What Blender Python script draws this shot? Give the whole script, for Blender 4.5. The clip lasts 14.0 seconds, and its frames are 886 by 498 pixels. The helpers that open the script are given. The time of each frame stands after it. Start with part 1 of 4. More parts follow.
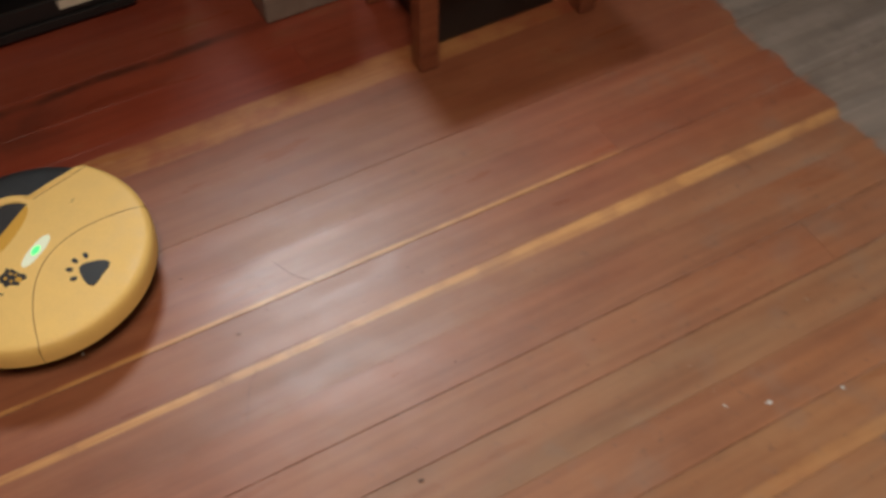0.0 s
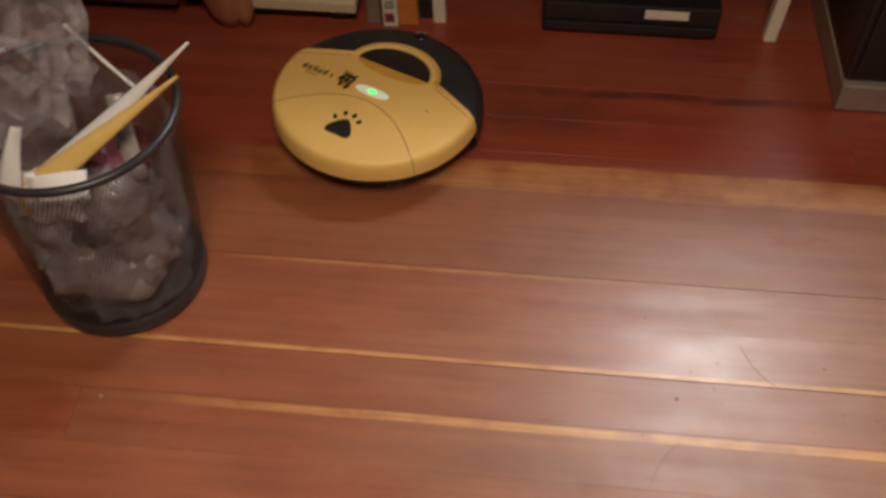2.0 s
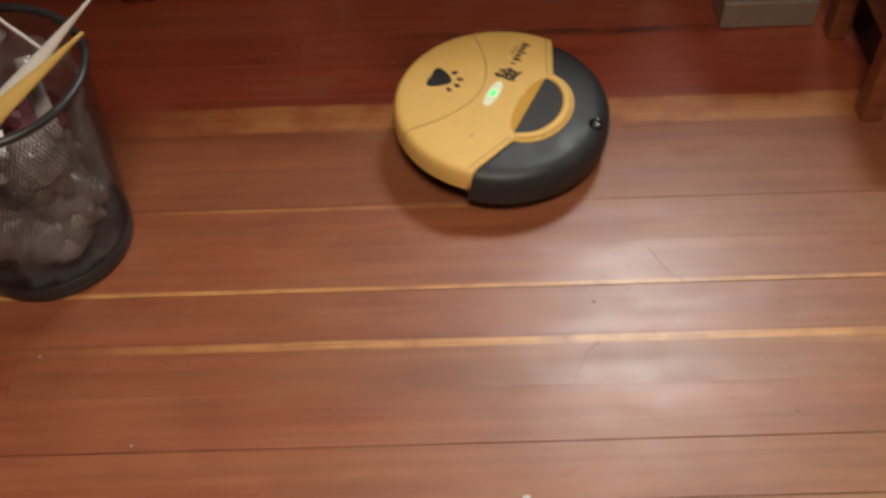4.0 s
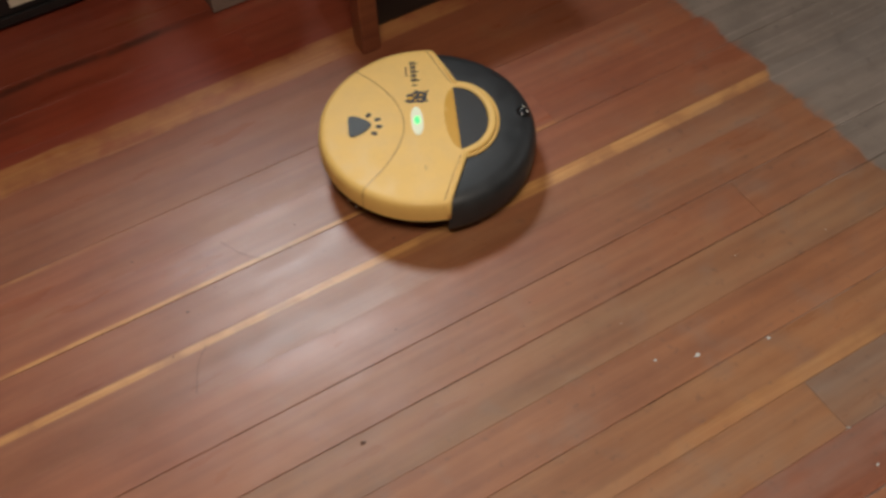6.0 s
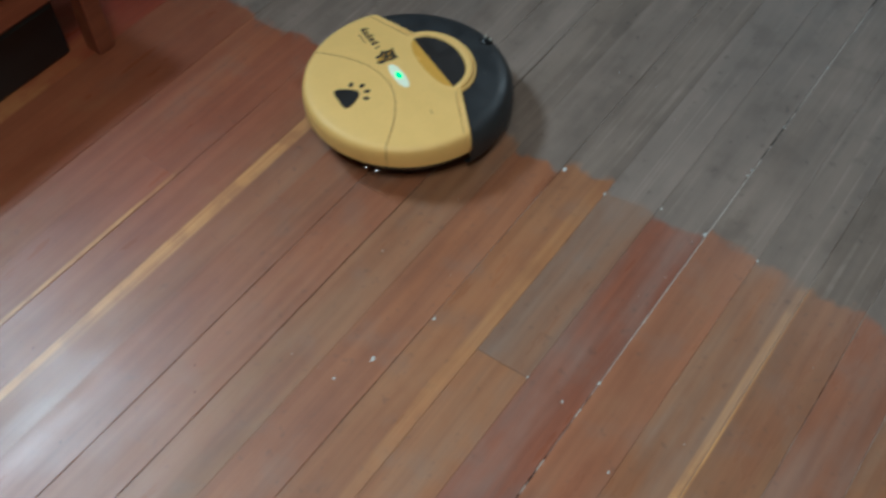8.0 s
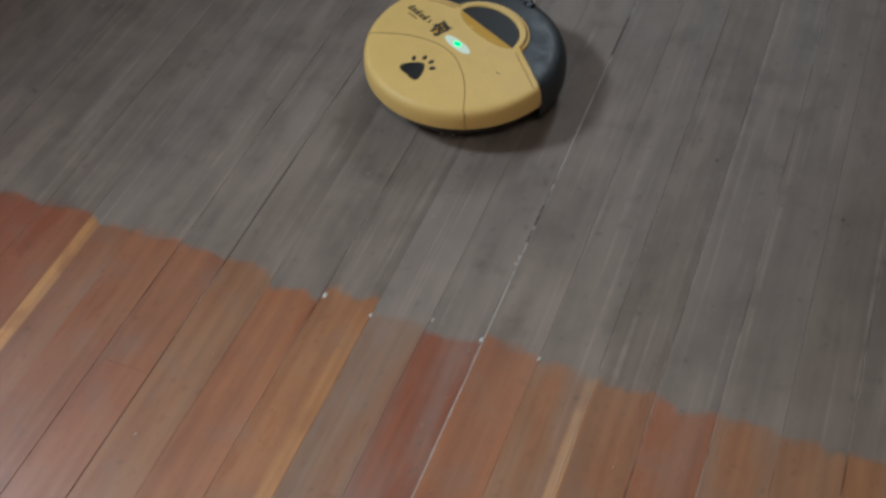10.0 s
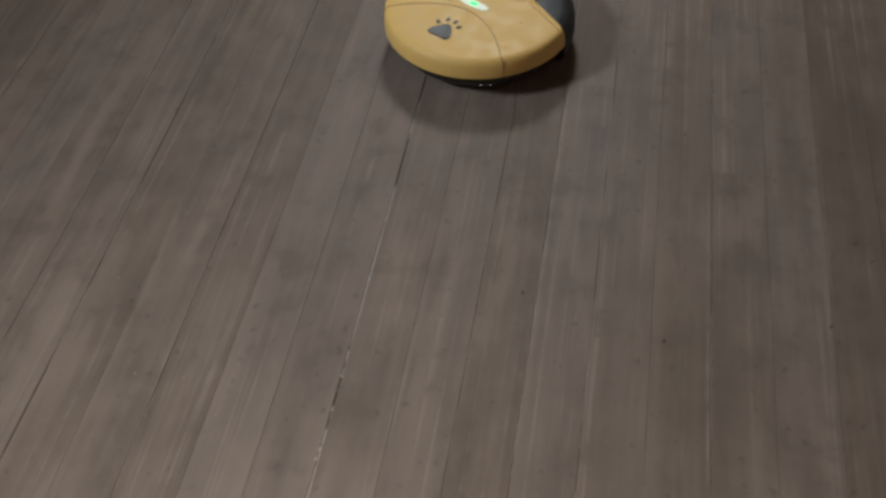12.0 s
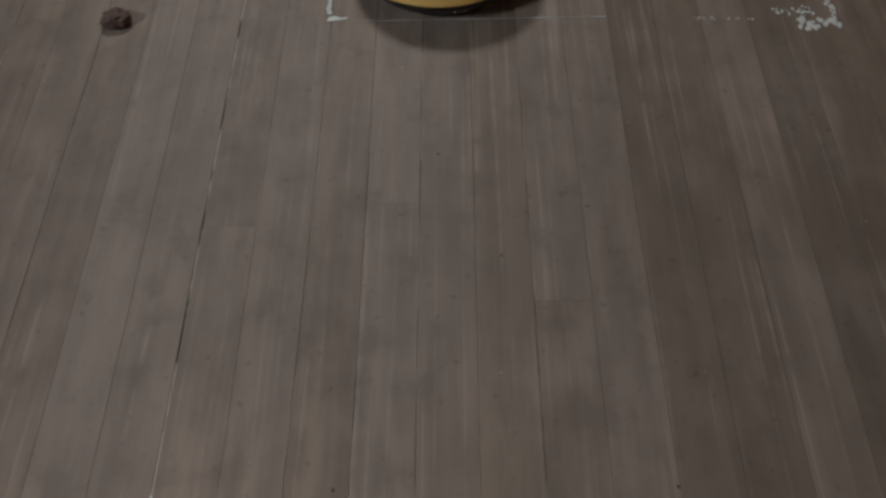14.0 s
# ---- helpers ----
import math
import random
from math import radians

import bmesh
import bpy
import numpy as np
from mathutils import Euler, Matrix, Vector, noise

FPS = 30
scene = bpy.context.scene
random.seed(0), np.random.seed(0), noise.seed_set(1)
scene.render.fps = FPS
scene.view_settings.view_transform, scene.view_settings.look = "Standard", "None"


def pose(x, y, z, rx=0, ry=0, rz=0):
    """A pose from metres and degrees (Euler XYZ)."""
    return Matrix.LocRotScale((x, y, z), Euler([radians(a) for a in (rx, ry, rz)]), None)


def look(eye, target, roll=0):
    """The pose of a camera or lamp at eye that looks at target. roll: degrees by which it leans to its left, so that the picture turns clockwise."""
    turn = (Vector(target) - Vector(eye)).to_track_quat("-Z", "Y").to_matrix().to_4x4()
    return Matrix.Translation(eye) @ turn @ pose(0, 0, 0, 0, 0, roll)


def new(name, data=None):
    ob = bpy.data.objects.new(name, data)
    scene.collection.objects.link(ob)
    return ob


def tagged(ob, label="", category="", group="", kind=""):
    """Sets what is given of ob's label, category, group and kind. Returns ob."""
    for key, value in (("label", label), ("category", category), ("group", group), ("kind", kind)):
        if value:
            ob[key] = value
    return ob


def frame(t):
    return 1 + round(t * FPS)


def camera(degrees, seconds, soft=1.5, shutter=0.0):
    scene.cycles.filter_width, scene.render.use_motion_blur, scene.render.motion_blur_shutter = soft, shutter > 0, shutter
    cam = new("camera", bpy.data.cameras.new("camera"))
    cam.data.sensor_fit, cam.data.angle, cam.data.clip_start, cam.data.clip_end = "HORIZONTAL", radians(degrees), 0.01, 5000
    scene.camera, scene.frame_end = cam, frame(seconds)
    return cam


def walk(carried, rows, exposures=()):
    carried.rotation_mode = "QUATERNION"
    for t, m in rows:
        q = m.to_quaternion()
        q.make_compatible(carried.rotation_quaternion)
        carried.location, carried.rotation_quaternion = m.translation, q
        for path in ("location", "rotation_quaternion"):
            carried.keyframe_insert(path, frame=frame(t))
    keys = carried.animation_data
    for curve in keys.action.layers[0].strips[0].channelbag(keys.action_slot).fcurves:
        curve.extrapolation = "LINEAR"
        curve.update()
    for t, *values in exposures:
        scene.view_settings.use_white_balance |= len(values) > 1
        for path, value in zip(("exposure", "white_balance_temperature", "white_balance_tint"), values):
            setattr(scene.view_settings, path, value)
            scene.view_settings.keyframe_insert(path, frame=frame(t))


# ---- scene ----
cam = camera(46.90, 14.0, soft=3.0, shutter=0.5)
PATH = [
    (0, (-0.246, -0.813, 1.163), (0.339, 0.253, -0.426), 0.1),
    (0.5, (-0.285, -0.735, 1.173), (0.134, 0.393, -0.424), 1.1),
    (1, (-0.322, -0.709, 1.146), (-0.242, 0.541, -0.413), -0.2),
    (1.5, (-0.324, -0.71, 1.146), (-0.368, 0.549, -0.408), -1.1),
    (2, (-0.359, -0.733, 1.146), (-0.486, 0.521, -0.407), -0.4),
    (2.2, (-0.353, -0.755, 1.144), (-0.503, 0.506, -0.401), -0.6),
    (4.3, (-0.323, -0.847, 1.131), (-0.284, 0.406, -0.427), -1.8),
    (4.5, (-0.311, -0.849, 1.139), (-0.237, 0.393, -0.427), -1.9),
    (5, (-0.21, -0.906, 1.186), (0.01, 0.305, -0.39), -5.8),
    (5.5, (-0.216, -0.892, 1.196), (0.262, 0.204, -0.408), -2.7),
    (6, (-0.193, -0.9, 1.189), (0.379, 0.151, -0.414), -2.5),
    (6.5, (-0.17, -0.913, 1.193), (0.44, 0.117, -0.41), -3.0),
    (7, (-0.117, -0.937, 1.188), (0.6, 0.014, -0.418), -3.8),
    (7.5, (-0.083, -0.974, 1.171), (0.832, -0.178, -0.419), -2.9),
    (8, (-0.075, -0.973, 1.158), (0.892, -0.218, -0.422), -2.4),
    (8.5, (-0.056, -0.982, 1.163), (0.929, -0.251, -0.416), -2.7),
    (8.7, (-0.032, -0.994, 1.162), (0.967, -0.288, -0.42), -3.5),
    (10.8, (0.261, -1.002, 1.142), (1.474, -0.577, -0.39), -3.4),
    (11, (0.282, -1.014, 1.141), (1.506, -0.614, -0.389), -3.7),
    (11.5, (0.346, -1.032, 1.145), (1.591, -0.68, -0.379), -4.1),
    (12, (0.419, -1.021, 1.119), (1.701, -0.737, -0.39), -3.5),
    (12.5, (0.5, -1.044, 1.122), (1.783, -0.827, -0.396), -4.0),
    (13, (0.522, -1.084, 1.09), (1.877, -0.93, -0.372), -4.5),
    (13.5, (0.657, -1.094, 1.13), (1.946, -0.991, -0.396), -4.4),
    (14, (0.769, -1.093, 1.141), (2.011, -1.058, -0.426), -2.1),
]
EXPOSURES = [(0, -0.22, 6450, 6), (1.0, 0.0, 7000, 12), (4.5, 0.0, 6750, 8), (5.5, -0.2, 6500, 7), (6.5, -0.3, 6450, 6), (7.4, -0.3, 6050, 3),
             (8.2, -0.17, 4900, -9), (9.5, -0.12, 5100, -4), (11.0, -0.04, 5700, 4), (12.5, -0.03, 6000, 5), (14.0, -0.08, 5900, 4)]
walk(cam, [(t, look(eye, target, roll)) for t, eye, target, roll in PATH], EXPOSURES)

# ---- world and lamps ----
world = bpy.data.worlds.new("room_dark")
world.use_nodes = True
world.node_tree.nodes["Background"].inputs[0].default_value = (1.0, 0.85, 0.7, 1)
world.node_tree.nodes["Background"].inputs[1].default_value = 0.05
scene.world = world


def soft_spot(name, place, target, watts, colour, radius, cone):
    """A spot light that throws a soft cone."""
    data = bpy.data.lights.new(name, "SPOT")
    data.energy, data.color, data.shadow_soft_size = watts, colour, radius
    data.spot_size, data.spot_blend = radians(cone), 1.0
    ob = new(name, data)
    ob.matrix_world = look(place, target)
    return ob


soft_spot("floor_lamp_light", (0.47, 1.55, 2.2), (0.90, -0.60, 0), 245, (0.90, 0.96, 1.0), 0.28, 112)
soft_spot("far_room_light", (3.4, -0.60, 1.8), (2.0, -1.25, 0), 80, (1.0, 0.96, 0.92), 0.22, 96)
# unseen fill light over the camera, added to brighten the near floor
soft_spot("fill_light", (-0.30, -1.05, 2.36), (-0.20, -0.55, 0), 186, (1.0, 0.87, 0.74), 0.30, 80)


# ---- materials ----
class Net:
    """A node material written as expressions."""

    def __init__(self, name):
        self.mat = bpy.data.materials.new(name)
        self.mat.use_nodes = True
        self.nodes, self.links = self.mat.node_tree.nodes, self.mat.node_tree.links
        self.shader = self.nodes["Principled BSDF"]

    def put(self, socket, value):
        if isinstance(value, bpy.types.NodeSocket):
            self.links.new(value, socket)
        elif isinstance(value, tuple) and len(value) == 3 and socket.type == "RGBA":
            socket.default_value = (*value, 1)
        else:
            socket.default_value = value

    def math(self, op, a, b=0.0, clamp=False):
        n = self.nodes.new("ShaderNodeMath")
        n.operation, n.use_clamp = op, clamp
        self.put(n.inputs[0], a)
        self.put(n.inputs[1], b)
        return n.outputs[0]

    def mix(self, f, a, b, blend="MIX"):
        n = self.nodes.new("ShaderNodeMix")
        n.data_type, n.blend_type = "RGBA", blend
        self.put(n.inputs[0], f)
        self.put(n.inputs[6], a)
        self.put(n.inputs[7], b)
        return n.outputs[2]

    def ramp(self, x, lo, hi, a=0.0, b=1.0, smooth=True):
        n = self.nodes.new("ShaderNodeMapRange")
        n.interpolation_type = "SMOOTHSTEP" if smooth else "LINEAR"
        for i, v in enumerate((x, lo, hi, a, b)):
            self.put(n.inputs[i], v)
        return n.outputs[0]

    def place(self):
        return self.nodes.new("ShaderNodeNewGeometry").outputs["Position"]

    def local(self):
        return self.nodes.new("ShaderNodeTexCoord").outputs["Object"]

    def random(self):
        return self.nodes.new("ShaderNodeObjectInfo").outputs["Random"]

    def split(self, v):
        n = self.nodes.new("ShaderNodeSeparateXYZ")
        self.put(n.inputs[0], v)
        return n.outputs

    def join(self, x, y, z):
        n = self.nodes.new("ShaderNodeCombineXYZ")
        for i, v in enumerate((x, y, z)):
            self.put(n.inputs[i], v)
        return n.outputs[0]

    def scale(self, v, s):
        n = self.nodes.new("ShaderNodeVectorMath")
        n.operation = "MULTIPLY"
        self.put(n.inputs[0], v)
        n.inputs[1].default_value = s
        return n.outputs[0]

    def noise(self, v, scale, detail=4.0, rough=0.55):
        n = self.nodes.new("ShaderNodeTexNoise")
        self.put(n.inputs["Vector"], v)
        n.inputs["Scale"].default_value = scale
        n.inputs["Detail"].default_value = detail
        n.inputs["Roughness"].default_value = rough
        return n.outputs[0]

    def bump(self, h, strength, distance=0.001):
        n = self.nodes.new("ShaderNodeBump")
        n.inputs["Strength"].default_value = strength
        n.inputs["Distance"].default_value = distance
        self.put(n.inputs["Height"], h)
        self.links.new(n.outputs[0], self.shader.inputs["Normal"])

    def set(self, **values):
        for key, value in values.items():
            self.put(self.shader.inputs[key.replace("_", " ")], value)
        return self.mat


def plain(name, colour, rough=0.5, spread=0.12, metal=0.0, size=40.0, relief=0.1):
    """A surface with fine mottling and relief."""
    n = Net(name)
    p = n.local()
    f = n.noise(p, size)
    g = n.noise(p, size * 0.12, 3)
    dark = tuple(c * (1 - spread) for c in colour)
    light = tuple(min(1, c * (1 + spread)) for c in colour)
    both = n.math("ADD", n.math("MULTIPLY", f, 0.5), n.math("MULTIPLY", g, 0.5))
    n.bump(f, relief, 0.0006)
    return n.set(Base_Color=n.mix(n.ramp(both, 0.3, 0.7), dark, light), Metallic=metal,
                 Roughness=n.ramp(g, 0.3, 0.7, rough * 0.85, min(1, rough * 1.15)))


def wood(name, dark, light, rough=0.4, along=(2, 40, 40)):
    n = Net(name)
    p = n.scale(n.local(), along)
    f = n.noise(p, 1.0, 6)
    g = n.noise(n.local(), 5.0, 3)
    n.bump(f, 0.15, 0.0008)
    c = n.mix(n.ramp(f, 0.3, 0.7), dark, light)
    return n.set(Base_Color=n.mix(n.ramp(g, 0.45, 0.75, 0, 0.35), c, dark), Roughness=n.ramp(g, 0.3, 0.7, rough * 0.8, rough * 1.2))


def floor_material(name, tint, amount, bare_tint, bare_amount):
    """Old fir boards: red stain up to a ragged line, bare and greyed beyond it."""
    n = Net(name)
    pos = n.place()
    x, y, z = n.split(pos)
    rnd = n.random()
    rnd2 = n.math("FRACT", n.math("MULTIPLY", rnd, 17.31))
    rnd3 = n.math("FRACT", n.math("MULTIPLY", rnd, 53.7))
    shift = n.math("MULTIPLY", rnd, 9.0)
    gp = n.join(n.math("MULTIPLY", n.math("ADD", x, shift), 2.2), n.math("MULTIPLY", y, 60.0), shift)
    grain = n.noise(gp, 1.0, 5)
    fp = n.join(n.math("MULTIPLY", n.math("ADD", x, shift), 9.0), n.math("MULTIPLY", y, 420.0), shift)
    fine = n.noise(fp, 1.0, 3)
    cloud = n.noise(pos, 3.2, 4)
    smear = n.noise(n.join(n.math("MULTIPLY", n.math("ADD", x, shift), 4.0), n.math("MULTIPLY", y, 22.0), shift), 1.0, 5)
    mid = n.noise(pos, 14.0, 5)
    spots = n.noise(pos, 55.0, 3)

    # red stain
    red = n.mix(n.ramp(grain, 0.25, 0.75), (0.235, 0.030, 0.015), (0.310, 0.052, 0.024))
    red = n.mix(n.ramp(rnd, 0.0, 1.0, 0.0, 0.45, False), red, (0.27, 0.085, 0.040))
    red = n.mix(n.ramp(rnd2, 0.6, 1.0, 0.0, 0.5, False), red, (0.19, 0.034, 0.018))
    # worn path: the stain is thin and brown where it has been walked on
    path = n.math("SUBTRACT", n.math("SUBTRACT", n.math("MULTIPLY", x, 0.55), y), n.math("MULTIPLY", n.math("SUBTRACT", cloud, 0.5), 0.8))
    path = n.math("ADD", path, n.math("MULTIPLY", n.math("SUBTRACT", rnd3, 0.5), 0.35))
    worn = n.math("ADD", n.math("MULTIPLY", n.ramp(path, -0.38, 0.50), 0.6), n.ramp(y, 0.28, 0.335, 0.42, 0.0))
    worn = n.math("MULTIPLY", worn, n.math("SUBTRACT", 1.0, n.math("MULTIPLY", n.ramp(x, 0.2, 0.5, 0.0, 0.75), n.ramp(y, -0.18, 0.05))))
    worn = n.math("MULTIPLY", worn, n.ramp(x, -0.95, -0.15, 0.35, 1.0))
    worn = n.math("MULTIPLY", n.math("MULTIPLY", worn, n.ramp(y, 0.36, 0.60, 1.0, 0.2)), n.ramp(smear, 0.0, 1.0, 0.45, 1.0), True)
    brown = n.mix(n.ramp(grain, 0.3, 0.7), (0.225, 0.118, 0.050), (0.285, 0.158, 0.070))
    red = n.mix(n.math("MULTIPLY", worn, 0.90), red, brown)

    hue = n.math("MULTIPLY", n.ramp(rnd3, 0.45, 0.95, 0.0, 0.38), n.ramp(path, 0.1, 0.7))
    red = n.mix(hue, red, n.mix(n.ramp(grain, 0.3, 0.7), (0.25, 0.095, 0.034), (0.34, 0.150, 0.055)))
    hue2 = n.math("MULTIPLY", n.ramp(rnd, 0.75, 0.97, 0.0, 0.6), n.ramp(path, 0.1, 0.7))
    red = n.mix(hue2, red, (0.235, 0.042, 0.020))

    # the board's own tone, and dull dirt rubbed into the worn stain
    tone = n.mix(n.ramp(grain, 0.25, 0.75), tuple(c * 0.82 for c in tint), tuple(c * 1.15 for c in tint))
    red = n.mix(n.ramp(smear, 0.25, 0.75, amount * 0.75, amount), red, tone)
    red = n.mix(n.math("MULTIPLY", n.ramp(mid, 0.50, 0.72), n.ramp(path, 0.0, 0.6, 0.05, 0.27)), red, (0.190, 0.140, 0.110))
    red = n.mix(n.math("MULTIPLY", n.ramp(spots, 0.60, 0.72), n.ramp(path, -0.1, 0.5, 0.05, 0.35)), red, (0.10, 0.055, 0.038))

    blotch = n.noise(n.join(n.math("MULTIPLY", x, 5.0), n.math("MULTIPLY", y, 11.0), 2.0), 1.0, 5, 0.62)
    red = n.mix(n.ramp(blotch, 0.42, 0.66, 0.0, 0.55), red, (0.74, 0.66, 0.62), "MULTIPLY")
    red = n.mix(n.ramp(blotch, 0.28, 0.42, 0.30, 0.0), red, (0.30, 0.15, 0.07))

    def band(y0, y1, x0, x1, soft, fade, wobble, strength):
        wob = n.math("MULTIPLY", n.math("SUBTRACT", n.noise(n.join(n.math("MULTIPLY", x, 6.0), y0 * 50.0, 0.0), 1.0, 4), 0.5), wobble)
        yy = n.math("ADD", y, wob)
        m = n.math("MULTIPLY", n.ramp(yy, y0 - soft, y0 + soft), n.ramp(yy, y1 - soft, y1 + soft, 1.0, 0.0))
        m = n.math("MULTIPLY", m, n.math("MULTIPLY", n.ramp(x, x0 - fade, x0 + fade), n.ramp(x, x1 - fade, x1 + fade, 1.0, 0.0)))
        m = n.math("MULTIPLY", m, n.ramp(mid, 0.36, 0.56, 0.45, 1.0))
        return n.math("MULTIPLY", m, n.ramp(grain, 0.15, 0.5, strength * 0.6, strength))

    # pale sapwood edges of some boards
    sap = n.mix(n.ramp(fine, 0.3, 0.7), (0.45, 0.195, 0.058), (0.60, 0.31, 0.105))
    for args in ((0.317, 0.376, -0.75, 0.60, 0.003, 0.22, 0.012, 0.56),
                 (0.0008, 0.008, -1.25, 0.50, 0.0015, 0.05, 0.004, 0.85),
                 (-0.094, -0.082, -0.70, 0.86, 0.002, 0.30, 0.006, 0.85),
                 (-0.104, -0.082, 0.25, 0.86, 0.003, 0.25, 0.006, 0.85),
                 (-0.877, -0.863, 0.35, 0.86, 0.002, 0.20, 0.005, 0.9),
                 (-0.556, -0.535, 0.30, 0.84, 0.003, 0.20, 0.01, 0.35),
                 (0.151, 0.156, -0.75, -0.25, 0.0015, 0.1, 0.004, 0.5)):
        red = n.mix(band(*args), red, sap)
    # dark streak, and a soft dark patch beside it, in front of the table
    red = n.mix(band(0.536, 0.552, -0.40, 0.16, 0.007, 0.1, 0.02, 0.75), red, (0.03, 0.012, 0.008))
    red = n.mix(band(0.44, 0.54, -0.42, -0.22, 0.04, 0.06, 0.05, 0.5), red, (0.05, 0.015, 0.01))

    # bare grey boards
    grey = n.mix(n.ramp(grain, 0.28, 0.72), (0.164, 0.117, 0.089), (0.240, 0.179, 0.141))
    grey = n.mix(n.ramp(rnd, 0.0, 1.0, 0.0, 0.55, False), grey, (0.122, 0.093, 0.075))
    grey = n.mix(n.ramp(rnd2, 0.55, 1.0, 0.0, 0.5, False), grey, (0.235, 0.190, 0.162))
    grey = n.mix(n.math("MULTIPLY", n.ramp(spots, 0.62, 0.74), 0.28), grey, (0.06, 0.048, 0.04))
    grey = n.mix(n.math("MULTIPLY", n.ramp(smear, 0.50, 0.70), 0.75), grey, (0.284, 0.215, 0.171))
    grey = n.mix(n.math("MULTIPLY", n.ramp(smear, 0.30, 0.48, 1.0, 0.0), 0.4), grey, (0.105, 0.080, 0.064))
    grey = n.mix(n.math("MULTIPLY", n.ramp(mid, 0.45, 0.68), 0.5), grey, (0.275, 0.206, 0.164))
    grey = n.mix(n.math("MULTIPLY", n.ramp(cloud, 0.35, 0.65), 0.30), grey, (0.130, 0.098, 0.078))
    grey = n.mix(n.math("MULTIPLY", n.ramp(y, -1.5, -0.9, 1.0, 0.0), n.ramp(cloud, 0.3, 0.6, 0.1, 0.55)), grey, (0.115, 0.078, 0.050))

    grey = n.mix(bare_amount, grey, n.mix(n.ramp(smear, 0.3, 0.7), tuple(c * 0.85 for c in bare_tint), tuple(c * 1.18 for c in bare_tint)))
    streak = n.noise(n.join(n.math("MULTIPLY", n.math("ADD", x, shift), 1.6), n.math("MULTIPLY", y, 130.0), shift), 1.0, 4)
    grey = n.mix(n.math("MULTIPLY", n.ramp(streak, 0.56, 0.70), n.ramp(mid, 0.35, 0.6, 0.1, 0.55)), grey, (0.300, 0.232, 0.188))
    grey = n.mix(n.math("MULTIPLY", n.ramp(mid, 0.33, 0.45, 1.0, 0.0), 0.28), grey, (0.105, 0.078, 0.060))
    grey = n.mix(n.ramp(spots, 0.64, 0.72, 0.0, 0.3), grey, (0.060, 0.046, 0.038))
    ragged = n.math("ADD", n.math("MULTIPLY", n.math("SUBTRACT", n.noise(pos, 26.0, 4), 0.5), 0.055),
                    n.math("MULTIPLY", n.math("SUBTRACT", rnd3, 0.5), 0.022))
    bare = n.ramp(n.math("ADD", x, ragged), 0.860, 0.878)
    # grey patches rubbed through the stain near the line
    rub = n.math("MULTIPLY", n.ramp(rnd2, 0.35, 0.9), n.math("MULTIPLY", n.ramp(path, 0.30, 0.95), n.ramp(smear, 0.30, 0.75)))
    red = n.mix(n.math("MULTIPLY", rub, 0.5), red, grey)
    colour = n.mix(bare, red, grey)
    colour = n.mix(n.ramp(fine, 0.55, 0.85, 0.0, 0.10), colour, (0.05, 0.028, 0.02))

    scuff = n.noise(pos, 22.0, 5, 0.65)
    rough = n.math("ADD", n.ramp(scuff, 0.36, 0.64, -0.025, 0.025), n.math("ADD", n.ramp(smear, 0.3, 0.7, 0.42, 0.50), n.math("ADD", n.math("MULTIPLY", worn, 0.06), n.math("MULTIPLY", bare, 0.14))))
    height = n.math("ADD", n.math("ADD", n.math("MULTIPLY", grain, 0.22), n.math("MULTIPLY", fine, 0.08)), n.math("ADD", n.math("MULTIPLY", spots, 0.30), n.math("MULTIPLY", mid, 0.5)))
    n.bump(height, 0.16, 0.0010)
    return n.set(Base_Color=colour, Roughness=rough, Specular_IOR_Level=n.ramp(bare, 0.0, 1.0, 0.45, 0.30, False),
                 Coat_Weight=n.math("MULTIPLY", n.ramp(bare, 0.0, 1.0, 0.50, 0.0, False), n.ramp(scuff, 0.36, 0.64, 1.0, 0.82)), Coat_Roughness=n.ramp(smear, 0.3, 0.7, 0.27, 0.35))


def gap_material():
    """Dirt and pale dust in the joints."""
    n = Net("joint_dirt")
    x, y, z = n.split(n.place())
    f = n.noise(n.join(n.math("MULTIPLY", x, 7.0), n.math("MULTIPLY", y, 30.0), 0.0), 1.0, 4)
    pale = n.math("MULTIPLY", n.ramp(f, 0.41, 0.53), n.ramp(x, 0.2, 0.95, 0.10, 1.0))
    dusty = n.ramp(n.math("ABSOLUTE", n.math("ADD", y, 0.7155)), 0.004, 0.008, 1.0, 0.0)
    clots = n.ramp(n.noise(n.join(n.math("MULTIPLY", x, 34.0), 3.0, 0.0), 1.0, 3), 0.50, 0.58)
    pale = n.math("MAXIMUM", pale, n.math("MULTIPLY", n.math("MULTIPLY", dusty, clots), n.math("MULTIPLY", n.ramp(x, 0.2, 0.5), n.ramp(x, 1.25, 1.5, 1.0, 0.0))))
    base = n.mix(n.ramp(x, 0.84, 0.90), n.mix(n.ramp(f, 0.35, 0.55), (0.02, 0.010, 0.008), (0.16, 0.045, 0.022)), n.mix(n.ramp(n.math("MINIMUM", n.math("ABSOLUTE", n.math("ADD", y, 0.7155)), n.math("ABSOLUTE", n.math("ADD", y, 0.318))), 0.006, 0.012), (0.035, 0.026, 0.021), (0.185, 0.142, 0.114)))
    return n.set(Base_Color=n.mix(pale, base, (0.46, 0.40, 0.35)), Roughness=0.9)


